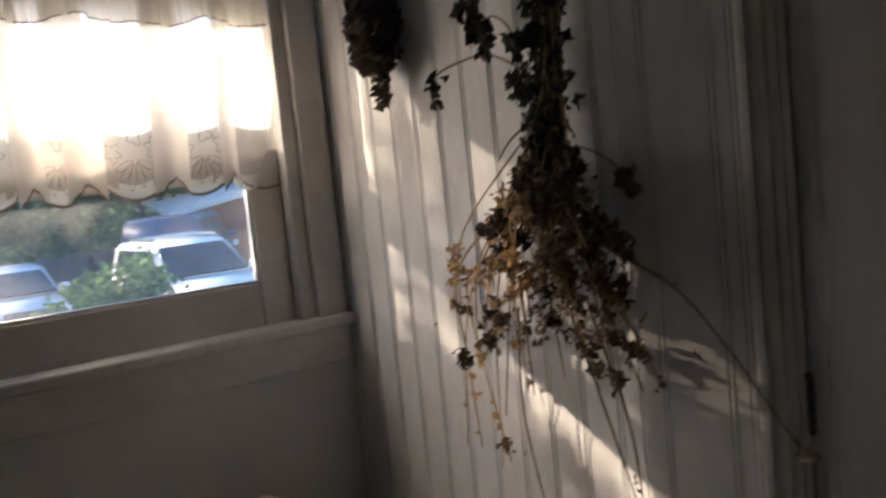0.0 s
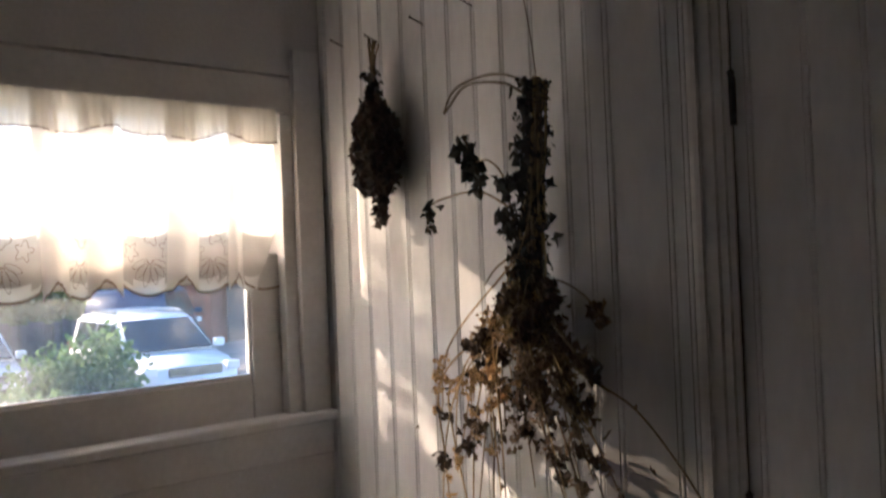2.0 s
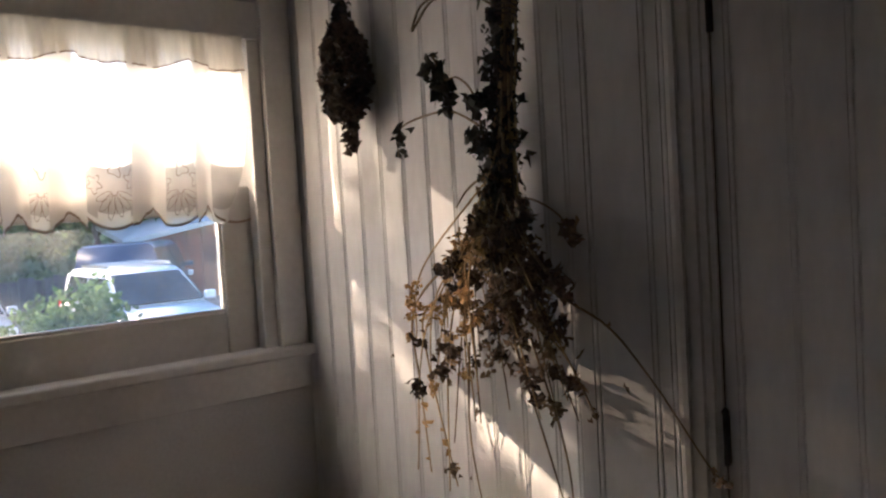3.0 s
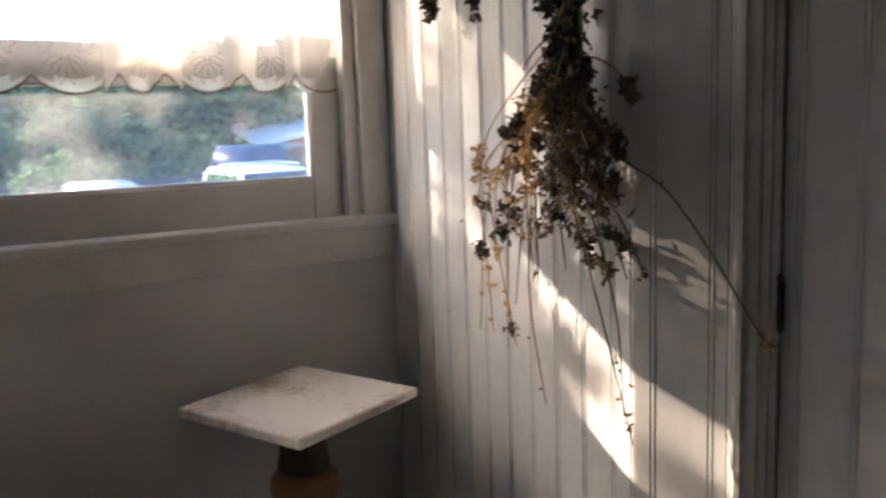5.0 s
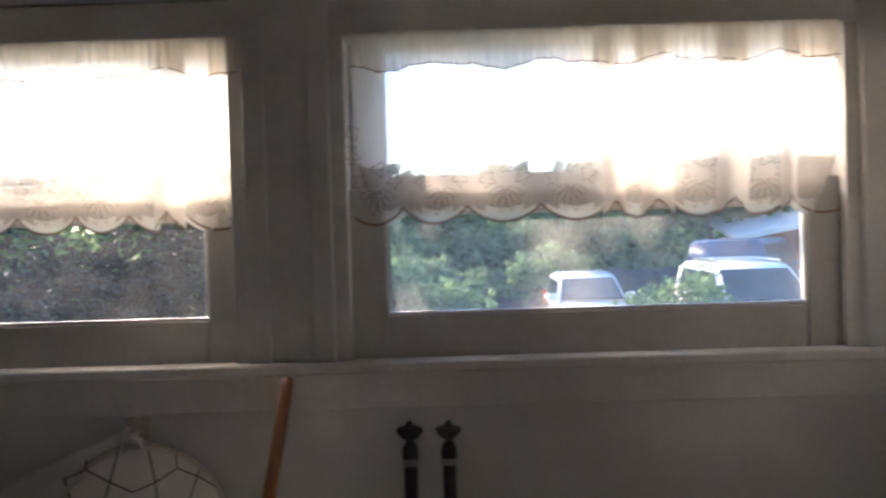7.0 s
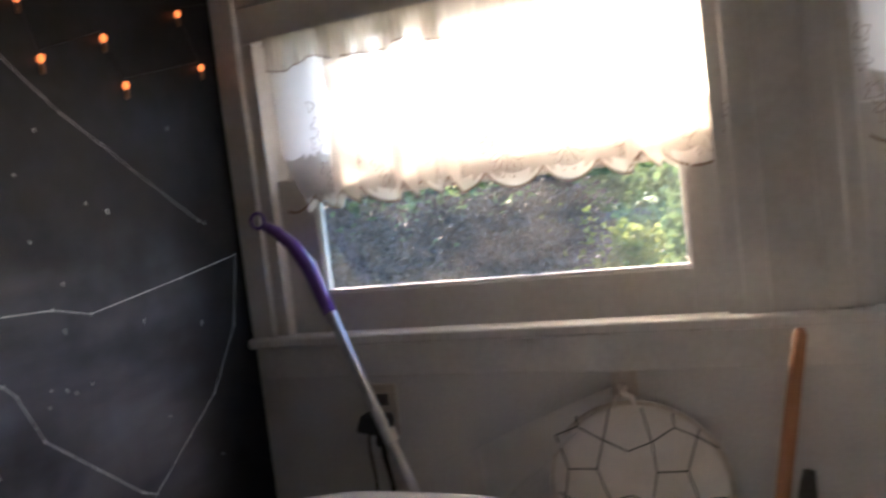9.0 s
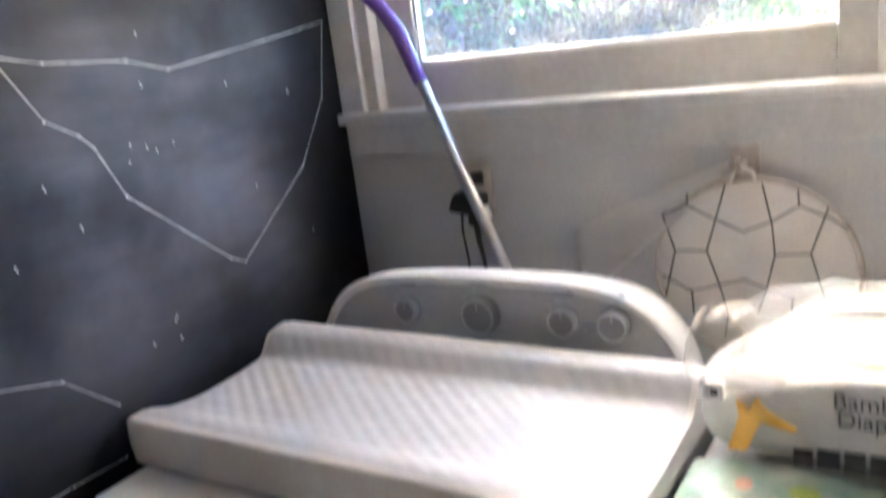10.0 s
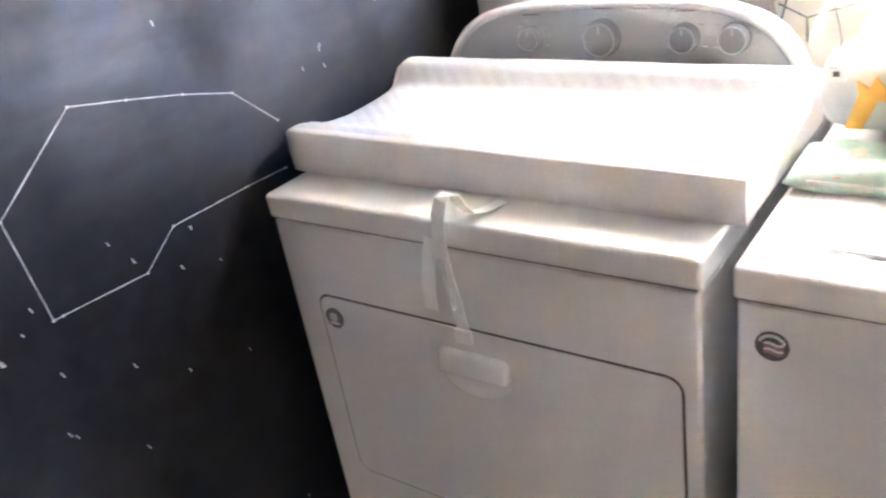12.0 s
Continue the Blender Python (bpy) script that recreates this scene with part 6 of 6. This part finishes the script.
def tree(x, yy, high, spread, n, size, mat, label, low=0.25):
    t = thing("tree", (x, yy, GZ), label, "tree", "trees behind the cars")
    limbs = []
    for k in range(7):
        a = 2 * math.pi * k / 7 + tr.uniform(-0.3, 0.3)
        z = high * tr.uniform(low + 0.1, 0.9)
        r = spread * tr.uniform(0.35, 0.75)
        limbs.append((x + r * math.cos(a), yy + r * math.sin(a), GZ + z))
    bm = tube([(x, yy, GZ - 0.1), (x + 0.05, yy, GZ + high * 0.3), (x - 0.06, yy + 0.05, GZ + high * 0.65), (x, yy, GZ + high * 0.92)], [0.03 * high, 0.022 * high, 0.013 * high, 0.004 * high], 8)
    for p in limbs:
        s = (x, yy, GZ + (p[2] - GZ) * 0.7)
        tube([s, ((x + p[0]) / 2, (yy + p[1]) / 2, (s[2] + p[2]) / 2 + 0.1), p], [0.010 * high, 0.007 * high, 0.003 * high], 5, bm)
    part("trunk", bm, BARK, t, "", True)
    blobs = [(p, (spread * tr.uniform(0.35, 0.55), spread * tr.uniform(0.35, 0.55), high * tr.uniform(0.11, 0.18))) for p in limbs] + [((x, yy, GZ + high * 0.85), (spread * 0.5, spread * 0.5, high * 0.16))]
    crown(blobs, n, size, mat, t)
    return t


def shrub(x, yy, wide, high, n, size, mat, label):
    s = thing("shrub", (x, yy, GZ), label, "shrub", "garden shrubs")
    high += 0.22
    bm = bmesh.new()
    blobs = []
    for k in range(9):
        a, r = tr.uniform(0, 6.28), wide * tr.uniform(0.1, 0.75)
        p = (x + r * math.cos(a), yy + 0.7 * r * math.sin(a), GZ + high * tr.uniform(0.35, 0.8))
        tube([(x, yy, GZ - 0.05), ((x + p[0]) / 2, (yy + p[1]) / 2, GZ + 0.3 * high), p], [0.03, 0.02, 0.008], 5, bm)
        blobs.append((p, (wide * tr.uniform(0.25, 0.45), wide * tr.uniform(0.25, 0.4), high * tr.uniform(0.18, 0.3))))
    part("branches", bm, BARK, s)
    crown(blobs, n, size, mat, s, "leaves")
    return s


# shrubs near the house
shrub(1.36, 6.6, 0.95, 1.55, 6500, 0.055, LEAF, "feathery green shrub before the cars")
shrub(0.55, 6.2, 0.7, 1.25, 1800, 0.075, LEAF, "feathery green shrub before the cars")
shrub(-1.5, 8.6, 1.35, 2.0, 5200, 0.10, LEAF, "large rounded green shrub on the lawn")
shrub(-3.75, 5.5, 1.05, 2.45, 7000, 0.06, LEAF_BROWN, "brown tangled brush below the window")
shrub(-4.7, 4.6, 1.4, 2.5, 7000, 0.06, LEAF_BROWN, "brown tangled brush below the window")
shrub(-6.0, 6.0, 1.8, 1.8, 3600, 0.09, LEAF_DARK, "dark green brush beside the lawn")
shrub(-6.4, 8.4, 1.5, 1.95, 3600, 0.08, LEAF_BROWN, "brown dry brush at the lawn edge")
shrub(-2.55, 7.6, 0.6, 0.8, 1600, 0.08, LEAF, "low green shrub on the lawn edge")
shrub(-4.6, 12.0, 1.3, 1.7, 2600, 0.11, LEAF_SUN, "yellow-green sunlit shrub on the lawn")
shrub(-6.8, 14.5, 1.6, 2.0, 2600, 0.12, LEAF, "green shrub at the back of the lawn")
shrub(-4.2, 19.2, 1.7, 1.7, 1600, 0.13, LEAF, "green hedge shrub before the fence")
shrub(-1.2, 19.4, 1.7, 1.6, 1600, 0.13, LEAF_DARK, "green hedge shrub before the fence")
shrub(1.6, 19.6, 1.6, 1.7, 1600, 0.13, LEAF, "green hedge shrub before the fence")
# trees behind
tree(-9.0, 24.0, 4.2, 2.8, 3200, 0.30, LEAF_DARK, "broad dark green tree behind the lawn")
tree(-3.5, 26.0, 4.6, 3.2, 3600, 0.30, LEAF, "broad green tree behind the fence")
tree(1.2, 24.5, 4.2, 2.8, 3600, 0.28, LEAF_DARK, "dark green tree behind the parked cars", 0.1)
tree(4.2, 25.0, 4.5, 2.8, 3600, 0.28, LEAF_DARK, "dark green tree behind the parked cars", 0.1)
tree(7.6, 25.5, 5.0, 3.0, 3600, 0.30, LEAF, "broad green tree beside the barn", 0.1)
tree(12.5, 27.5, 5.6, 3.6, 3600, 0.32, LEAF_SUN, "sunlit green tree behind the barn")
# extra tree, added to keep sun off the brush and dim the left curtain
tree(-9.6, 11.4, 6.0, 2.6, 6500, 0.17, LEAF_DARK, "spreading dark tree added to shade the brush", 0.2)
# far woods
cs = np.stack([tr.uniform(-70, 70, 9000), 46 + tr.uniform(0, 9, 9000), np.zeros(9000)], 1)
cs[:, 2] = GZ + tr.random(9000) ** 0.8 * (4.2 + 1.6 * np.sin(cs[:, 0] * 0.35) + 0.8 * np.sin(cs[:, 0] * 1.1))
tagged(part("far_woods", leaf_cloud(cs, tr.normal(size=(9000, 3)), tr.uniform(0.5, 1.3, 9000), tr, 0.25, 0.45, 0.4), LEAF_DARK), "distant green woods along the horizon", "woods", kind="stuff")
# slender tree added by the house: its unseen clumps block and shape the low sun
shade_tree = thing("tree", (-6.1, 6.4, GZ), "added slender tree whose unseen leaf clumps shape the sun patches", "tree", "trees behind the cars")
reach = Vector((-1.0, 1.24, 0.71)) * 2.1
# clumps of leaves, put where their shade has to cross the windows: place, radii, leaf count
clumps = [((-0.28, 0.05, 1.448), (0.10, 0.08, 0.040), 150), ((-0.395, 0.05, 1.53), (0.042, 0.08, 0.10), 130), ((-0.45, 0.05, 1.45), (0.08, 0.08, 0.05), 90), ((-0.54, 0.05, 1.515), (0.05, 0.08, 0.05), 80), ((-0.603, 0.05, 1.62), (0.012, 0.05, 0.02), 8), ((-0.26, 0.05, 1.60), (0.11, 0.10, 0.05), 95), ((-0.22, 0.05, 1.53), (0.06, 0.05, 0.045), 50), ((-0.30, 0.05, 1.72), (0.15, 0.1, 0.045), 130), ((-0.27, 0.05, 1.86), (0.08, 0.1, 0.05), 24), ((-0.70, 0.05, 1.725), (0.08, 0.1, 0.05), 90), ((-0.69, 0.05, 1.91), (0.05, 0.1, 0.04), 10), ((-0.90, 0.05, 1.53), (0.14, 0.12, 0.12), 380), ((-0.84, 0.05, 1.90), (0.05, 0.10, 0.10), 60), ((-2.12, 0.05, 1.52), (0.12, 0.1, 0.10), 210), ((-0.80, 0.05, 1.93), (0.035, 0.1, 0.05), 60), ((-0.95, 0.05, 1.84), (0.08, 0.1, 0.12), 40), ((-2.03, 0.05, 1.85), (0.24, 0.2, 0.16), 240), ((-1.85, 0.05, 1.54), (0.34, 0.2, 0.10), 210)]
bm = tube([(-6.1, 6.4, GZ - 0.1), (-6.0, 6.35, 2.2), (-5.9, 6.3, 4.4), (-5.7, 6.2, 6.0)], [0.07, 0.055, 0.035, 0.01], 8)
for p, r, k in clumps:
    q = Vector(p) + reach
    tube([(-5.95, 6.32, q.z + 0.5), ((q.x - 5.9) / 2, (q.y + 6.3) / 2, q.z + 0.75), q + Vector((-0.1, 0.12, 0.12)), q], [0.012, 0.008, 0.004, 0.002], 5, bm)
part("trunk", bm, BARK, shade_tree, "", True)
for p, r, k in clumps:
    crown([(Vector(p) + reach, r)], k, 0.031, LEAF, shade_tree, "shade_clump")

# ---- floor boards ----
xx = -2.68
while xx < 1.38:
    part("plank", box((xx, SOUTH, -0.0215), (min(xx + 0.088, 1.39), -0.001, 0.0)), FLOOR, floor)
    xx += 0.09
